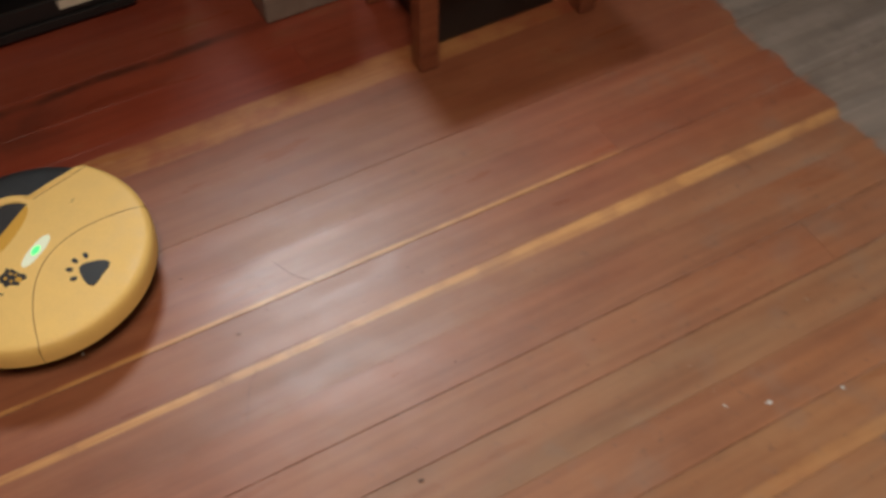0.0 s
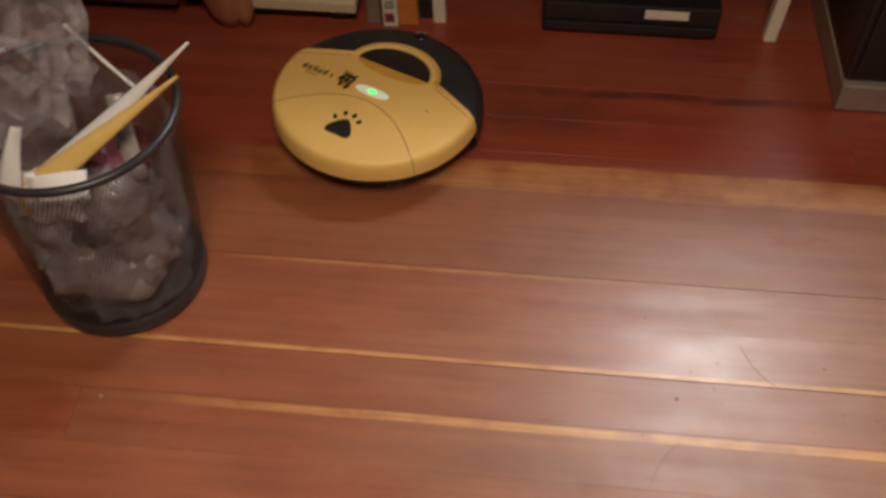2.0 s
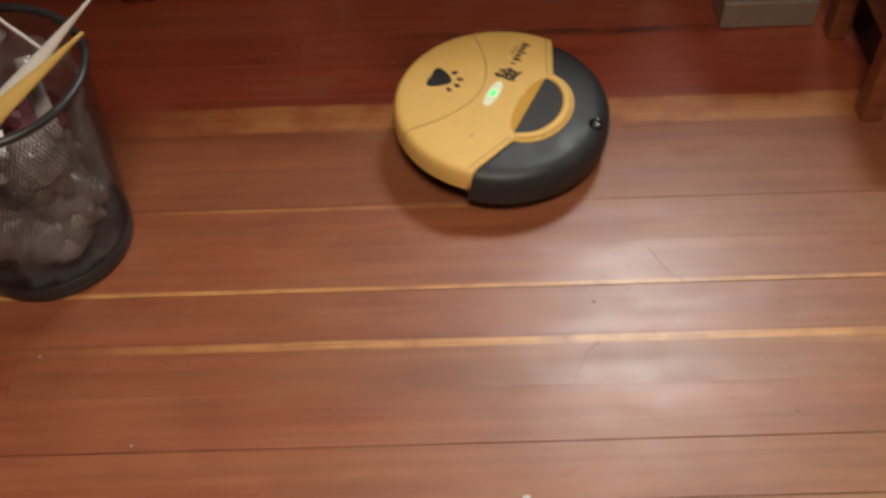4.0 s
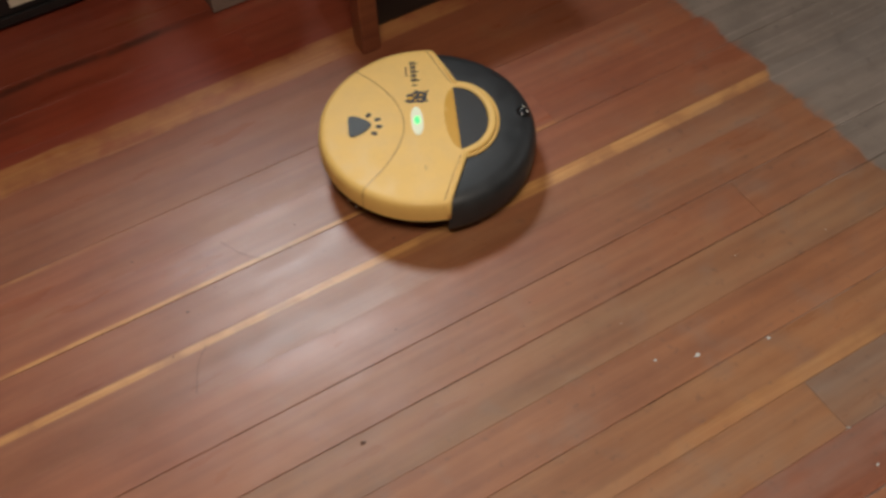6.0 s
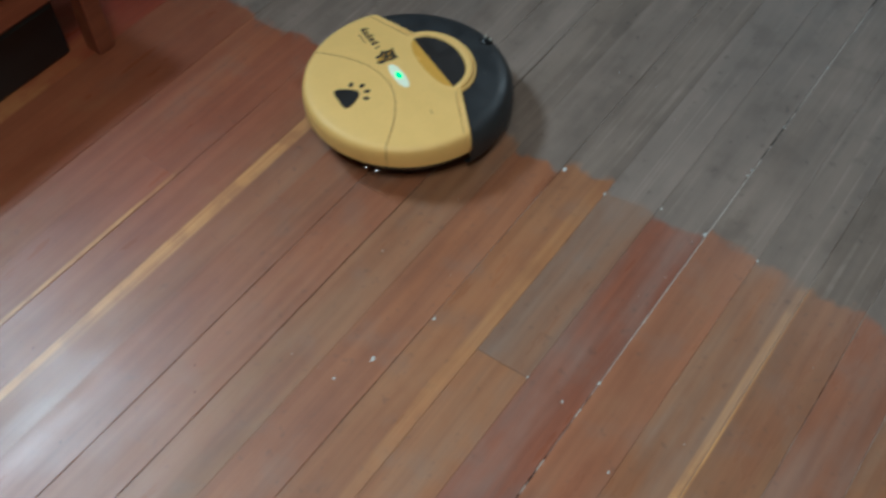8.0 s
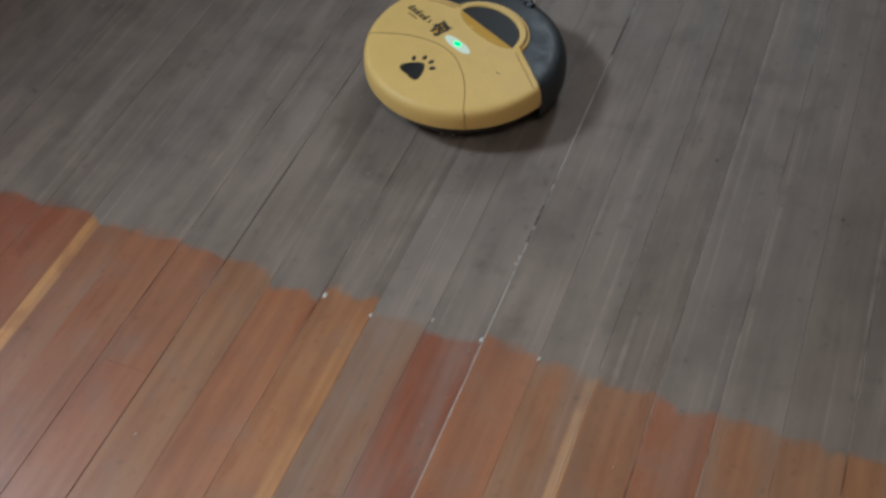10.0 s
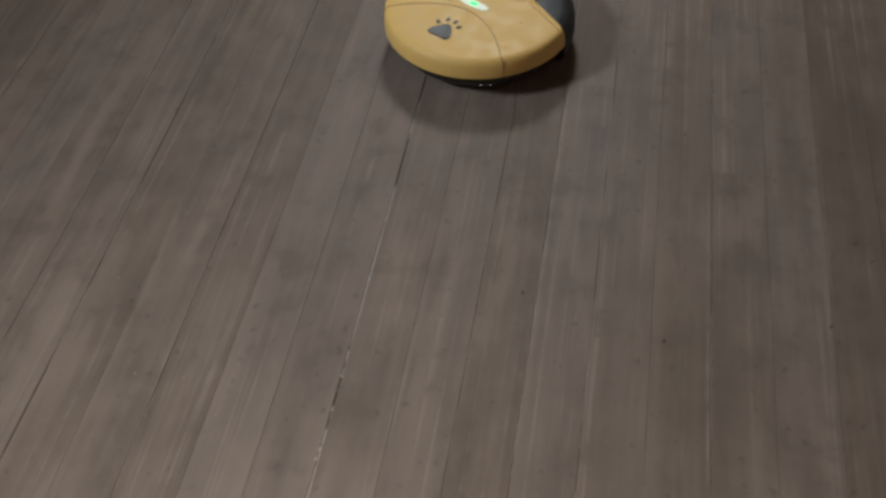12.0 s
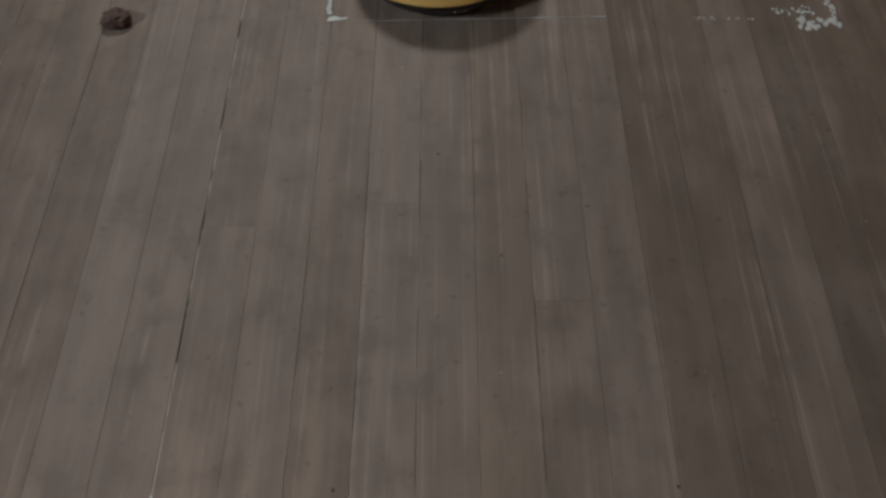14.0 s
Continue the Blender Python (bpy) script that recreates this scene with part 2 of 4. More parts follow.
M = {
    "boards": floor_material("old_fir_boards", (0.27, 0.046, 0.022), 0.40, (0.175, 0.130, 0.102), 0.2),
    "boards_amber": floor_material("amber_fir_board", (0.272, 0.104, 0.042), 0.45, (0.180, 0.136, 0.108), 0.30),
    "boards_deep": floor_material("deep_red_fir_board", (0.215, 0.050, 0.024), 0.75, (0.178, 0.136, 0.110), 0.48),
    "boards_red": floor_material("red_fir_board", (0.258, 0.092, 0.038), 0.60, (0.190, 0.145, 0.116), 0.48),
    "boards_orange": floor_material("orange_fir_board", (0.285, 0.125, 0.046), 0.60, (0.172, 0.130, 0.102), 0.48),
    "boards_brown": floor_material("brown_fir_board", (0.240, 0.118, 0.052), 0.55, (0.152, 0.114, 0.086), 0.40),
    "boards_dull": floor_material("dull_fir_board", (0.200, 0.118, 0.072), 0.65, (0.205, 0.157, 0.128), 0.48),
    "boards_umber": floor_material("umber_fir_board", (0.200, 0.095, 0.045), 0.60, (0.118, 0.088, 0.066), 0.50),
    "joint": gap_material(),
    "wall": plain("painted_plaster", (0.72, 0.61, 0.48), 0.8, 0.05, size=60),
    "ceiling": plain("white_ceiling_paint", (0.80, 0.76, 0.70), 0.85, 0.03),
    "yellow": plain("yellow_plastic", (0.76, 0.480, 0.142), 0.54, 0.04, size=300, relief=0.06),
    # darker, glossier yellow: shade of the finger scoop, and the badge's patches
    "yellow_shade_print": plain("shaded_yellow_plastic_and_print", (0.62, 0.34, 0.06), 0.25, 0.04, size=300, relief=0.02),
    "black": plain("charcoal_plastic", (0.020, 0.021, 0.023), 0.50, 0.2, size=300, relief=0.08),
    "base": plain("dark_brown_plastic", (0.016, 0.013, 0.012), 0.5, 0.2, size=200),
    "ink": plain("black_print", (0.014, 0.012, 0.011), 0.45, 0.1, size=200),
    "ink_grey": plain("faded_print", (0.30, 0.16, 0.05), 0.5, 0.1, size=200),
    "lens": plain("white_glint", (0.75, 0.72, 0.60), 0.3, 0.05, size=200),
    "gloss": plain("dark_glass", (0.01, 0.01, 0.012), 0.08, 0.1, size=50, relief=0.0),
    "screw": plain("bright_metal", (0.75, 0.75, 0.72), 0.25, 0.05, metal=1.0, size=50),
    "stool": wood("reddish_pine", (0.17, 0.045, 0.020), (0.27, 0.085, 0.036), 0.4),
    "stool_top": wood("worn_pine_top", (0.34, 0.13, 0.05), (0.50, 0.24, 0.10), 0.25),
    "leg": wood("brown_beech", (0.28, 0.10, 0.045), (0.42, 0.18, 0.085), 0.45, (40, 40, 3)),
    "maroon": plain("dark_maroon_paint", (0.085, 0.022, 0.024), 0.55, 0.15),
    "cream": plain("cream_paint", (0.62, 0.50, 0.32), 0.5, 0.08),
    "white": plain("white_paint", (0.74, 0.66, 0.52), 0.45, 0.06),
    "grey": plain("grey_steel", (0.30, 0.235, 0.19), 0.5, 0.12, metal=0.3),
    "dark": plain("black_lacquer", (0.012, 0.010, 0.010), 0.4, 0.2),
    "wire": plain("black_enamelled_wire", (0.025, 0.024, 0.026), 0.35, 0.2, size=120),
    "paper": plain("white_paper", (0.72, 0.69, 0.64), 0.7, 0.06),
    "manila": plain("manila_envelope", (0.66, 0.42, 0.12), 0.65, 0.06),
    "orange": plain("orange_print", (0.62, 0.20, 0.05), 0.45, 0.15),
    "blue": plain("blue_print", (0.12, 0.18, 0.36), 0.45, 0.3, size=90),
    "pink": plain("red_card", (0.20, 0.035, 0.045), 0.6, 0.1),
    "residue": plain("white_paint_residue", (0.50, 0.49, 0.46), 0.7, 0.1, size=120),
    "scratch": plain("dark_scratch", (0.13, 0.055, 0.036), 0.7, 0.2),
    "film": plain("crumpled_film", (0.36, 0.32, 0.31), 0.22, 0.35, size=40, relief=0.5),
    "debris": plain("brown_clump", (0.085, 0.045, 0.032), 0.8, 0.4, size=200, relief=0.6),
}


def bag_material():
    n = Net("clear_plastic_film")
    f = n.noise(n.local(), 24.0, 4)
    n.bump(f, 0.6, 0.004)
    t = n.nodes.new("ShaderNodeBsdfTransparent")
    m = n.nodes.new("ShaderNodeMixShader")
    n.put(m.inputs[0], n.ramp(f, 0.3, 0.7, 0.10, 0.45))
    n.links.new(t.outputs[0], m.inputs[1])
    n.links.new(n.shader.outputs[0], m.inputs[2])
    n.links.new(m.outputs[0], n.nodes["Material Output"].inputs[0])
    return n.set(Base_Color=(0.52, 0.48, 0.48), Roughness=0.16)


def led_material():
    n = Net("green_indicator")
    return n.set(Base_Color=(0.05, 0.6, 0.1), Emission_Color=(0.06, 1.0, 0.16), Emission_Strength=1.6)


def lit_lens_material():
    n = Net("lit_white_lens")
    return n.set(Base_Color=(0.70, 0.66, 0.48), Roughness=0.3, Emission_Color=(0.75, 1.0, 0.85), Emission_Strength=0.22)


M["bag"], M["led"], M["glow_lens"] = bag_material(), led_material(), lit_lens_material()


# ---- mesh helpers ----
def part(name, bm, material, parent=None, label="", smooth=False):
    me = bpy.data.meshes.new(name)
    bm.normal_update()
    bm.to_mesh(me)
    bm.free()
    me.materials.append(M[material])
    if smooth:
        for p in me.polygons:
            p.use_smooth = True
    ob = new(name, me)
    ob.parent = parent
    return tagged(ob, label)


def thing(name, label, category, m=None, group="", kind=""):
    ob = new(name)
    ob.empty_display_size = 0.05
    if m is not None:
        ob.matrix_basis = m
    return tagged(ob, label, category, group, kind)


def box(x0, x1, y0, y1, z0, z1, bevel=0.002, seg=1, bm=None):
    bm = bm or bmesh.new()
    r = bmesh.ops.create_cube(bm, size=1)
    for v in r["verts"]:
        v.co = Vector(((x0 + x1) / 2 + v.co.x * (x1 - x0), (y0 + y1) / 2 + v.co.y * (y1 - y0), (z0 + z1) / 2 + v.co.z * (z1 - z0)))
    if bevel:
        edges = {e for v in r["verts"] for e in v.link_edges}
        bmesh.ops.bevel(bm, geom=list(edges), offset=bevel, segments=seg, affect="EDGES", profile=0.5)
    return bm


def revolve(profile, n=64, bm=None):
    """A surface of revolution from (radius, z) pairs."""
    bm = bm or bmesh.new()
    rings = []
    for r, z in profile:
        if r < 1e-6:
            rings.append([bm.verts.new((0, 0, z))])
        else:
            rings.append([bm.verts.new((r * math.cos(2 * math.pi * i / n), r * math.sin(2 * math.pi * i / n), z)) for i in range(n)])
    for a, b in zip(rings, rings[1:]):
        for i in range(n):
            j = (i + 1) % n
            vs = [a[0], b[i], b[j]] if len(a) == 1 else [a[i], a[j], b[0]] if len(b) == 1 else [a[i], a[j], b[j], b[i]]
            bm.faces.new(vs)
    bmesh.ops.recalc_face_normals(bm, faces=bm.faces)
    return bm


def tube(points, radius, n=8, closed=False, bm=None, flat=1.0):
    """A round (or flattened) bar along points."""
    bm = bm or bmesh.new()
    pts = [Vector(p) for p in points]
    rings = []
    for i, p in enumerate(pts):
        a = pts[i - 1] if i or closed else p
        b = pts[(i + 1) % len(pts)] if i < len(pts) - 1 or closed else p
        d = (b - a).normalized()
        side = d.cross(Vector((0, 0, 1)))
        side = side.normalized() if side.length > 1e-4 else Vector((1, 0, 0))
        up = side.cross(d)
        rings.append([bm.verts.new(p + radius * (math.cos(2 * math.pi * k / n) * side + flat * math.sin(2 * math.pi * k / n) * up)) for k in range(n)])
    for i in range(len(rings) - (0 if closed else 1)):
        a, b = rings[i], rings[(i + 1) % len(rings)]
        for k in range(n):
            bm.faces.new([a[k], a[(k + 1) % n], b[(k + 1) % n], b[k]])
    if not closed:
        bm.faces.new(rings[0])
        bm.faces.new(rings[-1])
    bmesh.ops.recalc_face_normals(bm, faces=bm.faces)
    return bm


def slab(outline, z0, z1, bevel=0.0):
    """A flat piece of the given outline."""
    bm = bmesh.new()
    f = bm.faces.new([bm.verts.new((x, y, z0)) for x, y in outline])
    up = bmesh.ops.extrude_face_region(bm, geom=[f])["geom"]
    top = [g for g in up if isinstance(g, bmesh.types.BMVert)]
    for v in top:
        v.co.z = z1
    if bevel:
        rim = [e for e in bm.edges if all(v in top for v in e.verts)]
        bmesh.ops.bevel(bm, geom=rim, offset=bevel, segments=2, affect="EDGES")
    bmesh.ops.recalc_face_normals(bm, faces=bm.faces)
    return bm


# ---- room ----
def room():
    x0, x1, y0, y1, h = -2.6, 4.3, -3.2, 1.75, 2.5
    for name, b in (("wall_west", (x0 - 0.12, x0, y0, y1)), ("wall_east", (x1, x1 + 0.12, y0, y1)),
                    ("wall_north", (x0 - 0.12, x1 + 0.12, y1, y1 + 0.12)), ("wall_south", (x0 - 0.12, x1 + 0.12, y0 - 0.12, y0))):
        tagged(part(name, box(*b, -0.05, h, 0.0), "wall"), "plain plastered room wall in dim lamplight", "wall", kind="structure")
    # unseen walls, added so that the lamp leaves the north floor in shade
    tagged(part("lamp_blocker", box(0.40, 2.60, 1.06, 1.18, 0.0, 1.50, 0.004), "wall"),
           "unseen half-height wall added to keep lamp light off the floor", "wall", kind="structure")
    tagged(part("lamp_blocker_low", box(-0.60, 0.398, 1.06, 1.18, 0.0, 1.37, 0.004), "wall"),
           "lower stretch of the unseen wall added to block the lamp", "wall", kind="structure")
    tagged(part("ceiling", box(x0 - 0.12, x1 + 0.12, y0 - 0.12, y1 + 0.12, h, h + 0.1, 0.0), "ceiling"),
           "white painted ceiling", "ceiling", kind="structure")


room()


# ---- robot ----
ROBOT_TOP = 0.089


def robot_vacuum():
    ob = thing("robot_vacuum", "round yellow and charcoal robot vacuum with paw print driving over floorboards", "robot vacuum")
    part("base", revolve([(0, 0.010), (0.128, 0.010), (0.140, 0.016), (0.150, 0.030), (0.158, 0.046), (0.150, 0.050), (0, 0.050)], 72), "base", ob,
         "dark plastic underbody", smooth=True)
    # charcoal body: front half reaches lower, as a bumper
    prof = [(0, 0.086), (0.06, 0.0858), (0.110, 0.0847), (0.140, 0.0825), (0.154, 0.0790), (0.1615, 0.0725), (0.1660, 0.062), (0.1672, 0.050), (0.1668, 0.034),
            (0.163, 0.024), (0.157, 0.019), (0.148, 0.017)]
    bm = revolve(prof, 96)
    cut = bmesh.ops.bisect_plane(bm, geom=bm.verts[:] + bm.edges[:] + bm.faces[:], plane_co=(0.017, 0, 0), plane_no=(-1, 0, 0), clear_outer=True)
    part("bumper", bm, "black", ob, "charcoal plastic front bumper", smooth=True)
    part("deck", revolve([(0, 0.084), (0.10, 0.083), (0.150, 0.078), (0.158, 0.070), (0.158, 0.050)], 72), "black", ob, smooth=True)
    # yellow cover with cut-away front
    prof = [(0, ROBOT_TOP), (0.06, 0.0888), (0.110, 0.0878), (0.142, 0.0866), (0.153, 0.0858), (0.1575, 0.0848), (0.1610, 0.0824), (0.1635, 0.0785), (0.1648, 0.0735),
            (0.1660, 0.064), (0.1660, 0.052), (0.164, 0.0500), (0.156, 0.0500)]
    bm = revolve(prof, 96)
    for s in (1, -1):
        d = Vector((0.098, s * 0.038, 0)).normalized()
        bmesh.ops.bisect_plane(bm, geom=bm.verts[:] + bm.edges[:] + bm.faces[:], plane_co=(0.017, s * 0.164, 0), plane_no=d, clear_outer=True)
    bmesh.ops.bisect_plane(bm, geom=bm.verts[:] + bm.edges[:] + bm.faces[:], plane_co=(0.058, 0, 0), plane_no=(1, 0, 0), clear_outer=True)
    edge = [e for e in bm.edges if e.is_boundary]
    ext = bmesh.ops.extrude_edge_only(bm, edges=edge)["geom"]
    for v in ext:
        if isinstance(v, bmesh.types.BMVert):
            v.co.z -= 0.004
            v.co.x -= 0.001
    cover = part("cover", bm, "yellow", ob, "yellow plastic top cover", smooth=True)
    md = cover.modifiers.new("edge", "EDGE_SPLIT")
    md.split_angle = radians(40)
    # cover lip along the cut
    for s in (1, -1):
        part("lip", tube([(0.018, s * 0.1645, 0.054), (0.018, s * 0.1635, 0.068), (0.019, s * 0.1595, 0.0795), (0.0225, s * 0.150, 0.0853), (0.040, s * 0.105, 0.0880), (0.056, s * 0.064, 0.0886)],
                         0.0030, 8, flat=0.7), "yellow", ob, smooth=True)
        part("lip_groove", tube([(0.0105, s * 0.1648, 0.056), (0.0108, s * 0.1630, 0.078), (0.0125, s * 0.1555, 0.0852), (0.0175, s * 0.143, 0.0866), (0.0330, s * 0.103, 0.0880), (0.0440, s * 0.076, 0.0886)],
                                0.0007, 6), "ink_grey", ob, "thin dark groove along the cover's edge")
    # dark well under the handle, and the scooped grip behind it
    n = 32
    arc = [(0.046 + 0.047 * math.sin(math.pi * i / n), 0.0640 * math.cos(math.pi * i / n)) for i in range(n + 1)]
    part("handle_well", slab(arc, 0.0850, 0.0893), "base", ob, "dark recess inside the carrying handle")
    # flat crescent; its darker yellow paints in the shade of the hollow
    lens_shape = [(0.0465, 0.062 * math.cos(math.pi * i / n)) for i in range(n + 1)]
    lens_shape += [(0.0465 - 0.019 * math.sin(math.pi * i / n), -0.062 * math.cos(math.pi * i / n)) for i in range(1, n)]
    part("grip_scoop", slab(lens_shape, 0.0875, 0.0893, 0.0004), "yellow_shade_print", ob, "shallow yellow finger scoop")
    # the handle: a flat rounded band bent into a bow, with a lower rim round it
    for name, r_in, r_out, z_mid, label in (("handle", (0.0465, 0.0630), (0.0590, 0.0745), 0.0925, "yellow carrying handle"),
                                            ("handle_surround", (0.0595, 0.0750), (0.0640, 0.0795), 0.0885, "lower rim round the carrying handle")):
        bm = bmesh.new()
        rows = []
        for i in range(n + 1):
            a = math.pi * i / n
            foot = min(1.0, 4.0 * math.sin(a))
            row = []
            for f, dz in ((0.0, -0.0055), (0.06, -0.0016), (0.22, -0.0003), (0.5, 0.0), (0.78, -0.0003), (0.94, -0.0016), (1.0, -0.0055)):
                ru, rv = r_in[0] + (r_out[0] - r_in[0]) * f, r_in[1] + (r_out[1] - r_in[1]) * f
                row.append(bm.verts.new((0.047 + ru * math.sin(a), rv * math.cos(a), 0.0890 + (z_mid - 0.0890) * foot + dz)))
            rows.append(row)
        for a, b in zip(rows, rows[1:]):
            for k in range(6):
                bm.faces.new([a[k], a[k + 1], b[k + 1], b[k]])
        bmesh.ops.recalc_face_normals(bm, faces=bm.faces)
        part(name, bm, "yellow", ob, label, smooth=True)
    # seam of the dust bin
    seam = []
    for i in range(25):
        v = -0.120 + 0.240 * i / 24
        u = -0.034 - 0.066 * (abs(v) / 0.120) ** 1.9
        r = math.hypot(u, v)
        z = np.interp(r, [0, 0.06, 0.110, 0.142, 0.153, 0.1575, 0.161], [ROBOT_TOP, 0.0888, 0.0878, 0.0866, 0.0858, 0.0848, 0.0824])
        seam.append((u, v, float(z)))
    for s in (1, -1):
        tail = [(-0.1030 - k * 0.0005, s * (0.1260 + k * 0.0008), z) for k, z in ((0, 0.0812), (1.6, 0.0760), (2.8, 0.0660), (3.0, 0.052))]
        seam = seam + tail if s > 0 else tail[::-1] + seam
    part("bin_seam", tube(seam, 0.0008, 6), "ink_grey", ob, "thin dark seam of the dust bin")
    # paw print
    pad = [(-0.118, 0.0), (-0.119, 0.012), (-0.117, 0.020), (-0.110, 0.0215), (-0.100, 0.017), (-0.089, 0.009), (-0.084, 0.003), (-0.084, -0.003),
           (-0.089, -0.009), (-0.100, -0.017), (-0.110, -0.0215), (-0.117, -0.020), (-0.119, -0.012)]
    part("paw_pad", slab(pad, 0.086, 0.0892), "ink", ob, "black printed paw pad")
    for u, v in ((-0.087, 0.0205), (-0.0735, 0.0100), (-0.0720, -0.005), (-0.080, -0.0180)):
        a = math.atan2(v, u + 0.11)
        toe = [(u + 0.0052 * math.cos(k * math.pi / 6) * math.cos(a) - 0.0034 * math.sin(k * math.pi / 6) * math.sin(a),
                v + 0.0052 * math.cos(k * math.pi / 6) * math.sin(a) + 0.0034 * math.sin(k * math.pi / 6) * math.cos(a)) for k in range(12)]
        part("paw_toe", slab(toe, 0.087, 0.0894), "ink", ob)
    # indicator
    pill = [(-0.014 + 0.0092 * math.cos(k * math.pi / 12), 0.036 * math.sin(k * math.pi / 12) * (1 - 0.18 * abs(math.sin(k * math.pi / 12)))) for k in range(24)]
    lens = part("indicator", slab(pill, 0.0875, 0.0902, 0.0006), "glow_lens", ob, "white lens of the power light", smooth=False)
    core = [(-0.014 + 0.0042 * math.cos(k * math.pi / 8), 0.008 * math.sin(k * math.pi / 8)) for k in range(16)]
    part("glow", slab(core, 0.0895, 0.0907), "led", lens, "green glowing light")
    # small badge made of plain blots, and a bar of lettering
    blot = [(-0.030, 0.043), (-0.024, 0.038), (-0.014, 0.0395), (-0.004, 0.037), (0.002, 0.0395), (0.006, 0.037), (0.004, 0.046), (0.006, 0.055),
            (0.009, 0.064), (0.001, 0.0605), (-0.006, 0.062), (-0.012, 0.066), (-0.015, 0.060), (-0.021, 0.058), (-0.027, 0.056), (-0.024, 0.050)]
    badge = part("badge", slab(blot, 0.0860, 0.0893), "ink", ob, "small dark badge")
    for u, v, r in ((-0.021, 0.0485, 0.0050), (-0.006, 0.0445, 0.0026), (-0.004, 0.0535, 0.0028), (-0.0135, 0.0545, 0.0024), (0.003, 0.0585, 0.0018), (-0.013, 0.0435, 0.0020)):
        part("badge_patch", slab([(u + r * math.cos(k * math.pi / 4), v + 0.8 * r * math.sin(k * math.pi / 4)) for k in range(8)], 0.0885, 0.0896), "yellow_shade_print", badge)
    for i in range(6):
        v = 0.075 + i * 0.0098
        tall = i in (1, 3, 5)
        z1 = float(np.interp(math.hypot(0.012, v), [0, 0.06, 0.110, 0.142], [ROBOT_TOP, 0.0888, 0.0878, 0.0862])) + 0.0007
        for j, (lo, hi) in enumerate(((0.0, 0.0023), (0.0040, 0.0062))):
            if i == 0 and j:
                continue
            top = 0.0135 if tall and j == 0 else 0.0085
            bar = [(-0.0165, v + lo), (-0.0165, v + hi), (-0.0165 + top, v + hi + 0.12 * top), (-0.0165 + top, v + lo + 0.12 * top)]
            part("print_bar", slab(bar, 0.082, z1), "ink", ob)
        if i:
            for u in (-0.0165, -0.0098):
                part("print_bar", slab([(u, v + 0.001), (u, v + 0.005), (u + 0.0024, v + 0.0052), (u + 0.0024, v + 0.0012)], 0.082, z1), "ink", ob)
    part("print_line", slab([(-0.0245, 0.088), (-0.0215, 0.088), (-0.0215, 0.120), (-0.0245, 0.120)], 0.083, 0.0880), "ink_grey", ob)
    # latch mark, front sensor, screws
    part("mark", slab([(-0.010, -0.098), (-0.0086, -0.098), (-0.0074, -0.090), (-0.0088, -0.090)], 0.085, 0.0884), "ink_grey", ob)
    bm = revolve([(0, 0.0865), (0.006, 0.0855), (0.0105, 0.082), (0.0125, 0.077), (0.0125, 0.068)], 24)
    sensor = part("sensor", bm, "gloss", ob, "glossy dark sensor dome", smooth=True)
    sensor.location = (0.1475, 0.008, 0.0)
    # two white beads stand in for the bright glints on the dome
    for u, v, z in ((0.0065, -0.004, 0.0848), (0.002, 0.005, 0.0858)):
        bm = bmesh.new()
        bmesh.ops.create_icosphere(bm, subdivisions=1, radius=0.0017, matrix=Matrix.Translation((u, v, z)))
        part("eye", bm, "lens", sensor, "tiny white bead standing for a glint on the dome")
    for u, v in ((-0.130, -0.100), (-0.118, -0.1135), (-0.134, 0.094)):
        bm = bmesh.new()
        bmesh.ops.create_icosphere(bm, subdivisions=1, radius=0.0022, matrix=Matrix.Translation((u * 0.975, v * 0.975, 0.034)))
        part("screw", bm, "screw", ob, "small bright screw head")
    ob.scale = (0.984, 0.984, 0.984)
    return ob


robot = robot_vacuum()


# ---- wastebasket ----
BIN = (-0.893, 0.107)


def wastebasket():
    ob = thing("wastebasket", "black wire-mesh wastebasket overfull with paper and plastic", "wastebasket", pose(*BIN, 0))
    h, rb, rt = 0.315, 0.112, 0.131
    part("bottom", revolve([(0, 0.003), (rb - 0.002, 0.003), (rb, 0.006), (rb + 0.001, 0.030), (rb - 0.002, 0.031), (rb - 0.003, 0.008), (0, 0.007)], 64), "wire", ob,
         "black sheet-metal foot", smooth=True)
    rim = [((rt + 0.001) * math.cos(i * math.pi / 32), (rt + 0.001) * math.sin(i * math.pi / 32), h) for i in range(64)]
    part("rim", tube(rim, 0.0056, 8, True), "wire", ob, "thick black rim", smooth=True)
    # the woven wall: two families of slanting wires
    bm = bmesh.new()
    turns, steps = 150, 12
    for fam in (1, -1):
        for i in range(turns):
            prev = None
            for k in range(steps + 1):
                f = k / steps
                r = rb + (rt - rb) * f ** 0.9
                a = 2 * math.pi * i / turns + fam * 0.9 * f
                w = 0.0165
                p = [bm.verts.new((r * math.cos(a + s * w * 0.55), r * math.sin(a + s * w * 0.55), 0.014 + (h - 0.014) * f)) for s in (-0.5, 0.5)]
                if prev:
                    bm.faces.new([prev[0], prev[1], p[1], p[0]])
                prev = p
    part("mesh_wall", bm, "wire", ob, "see-through woven wire wall")
    return ob


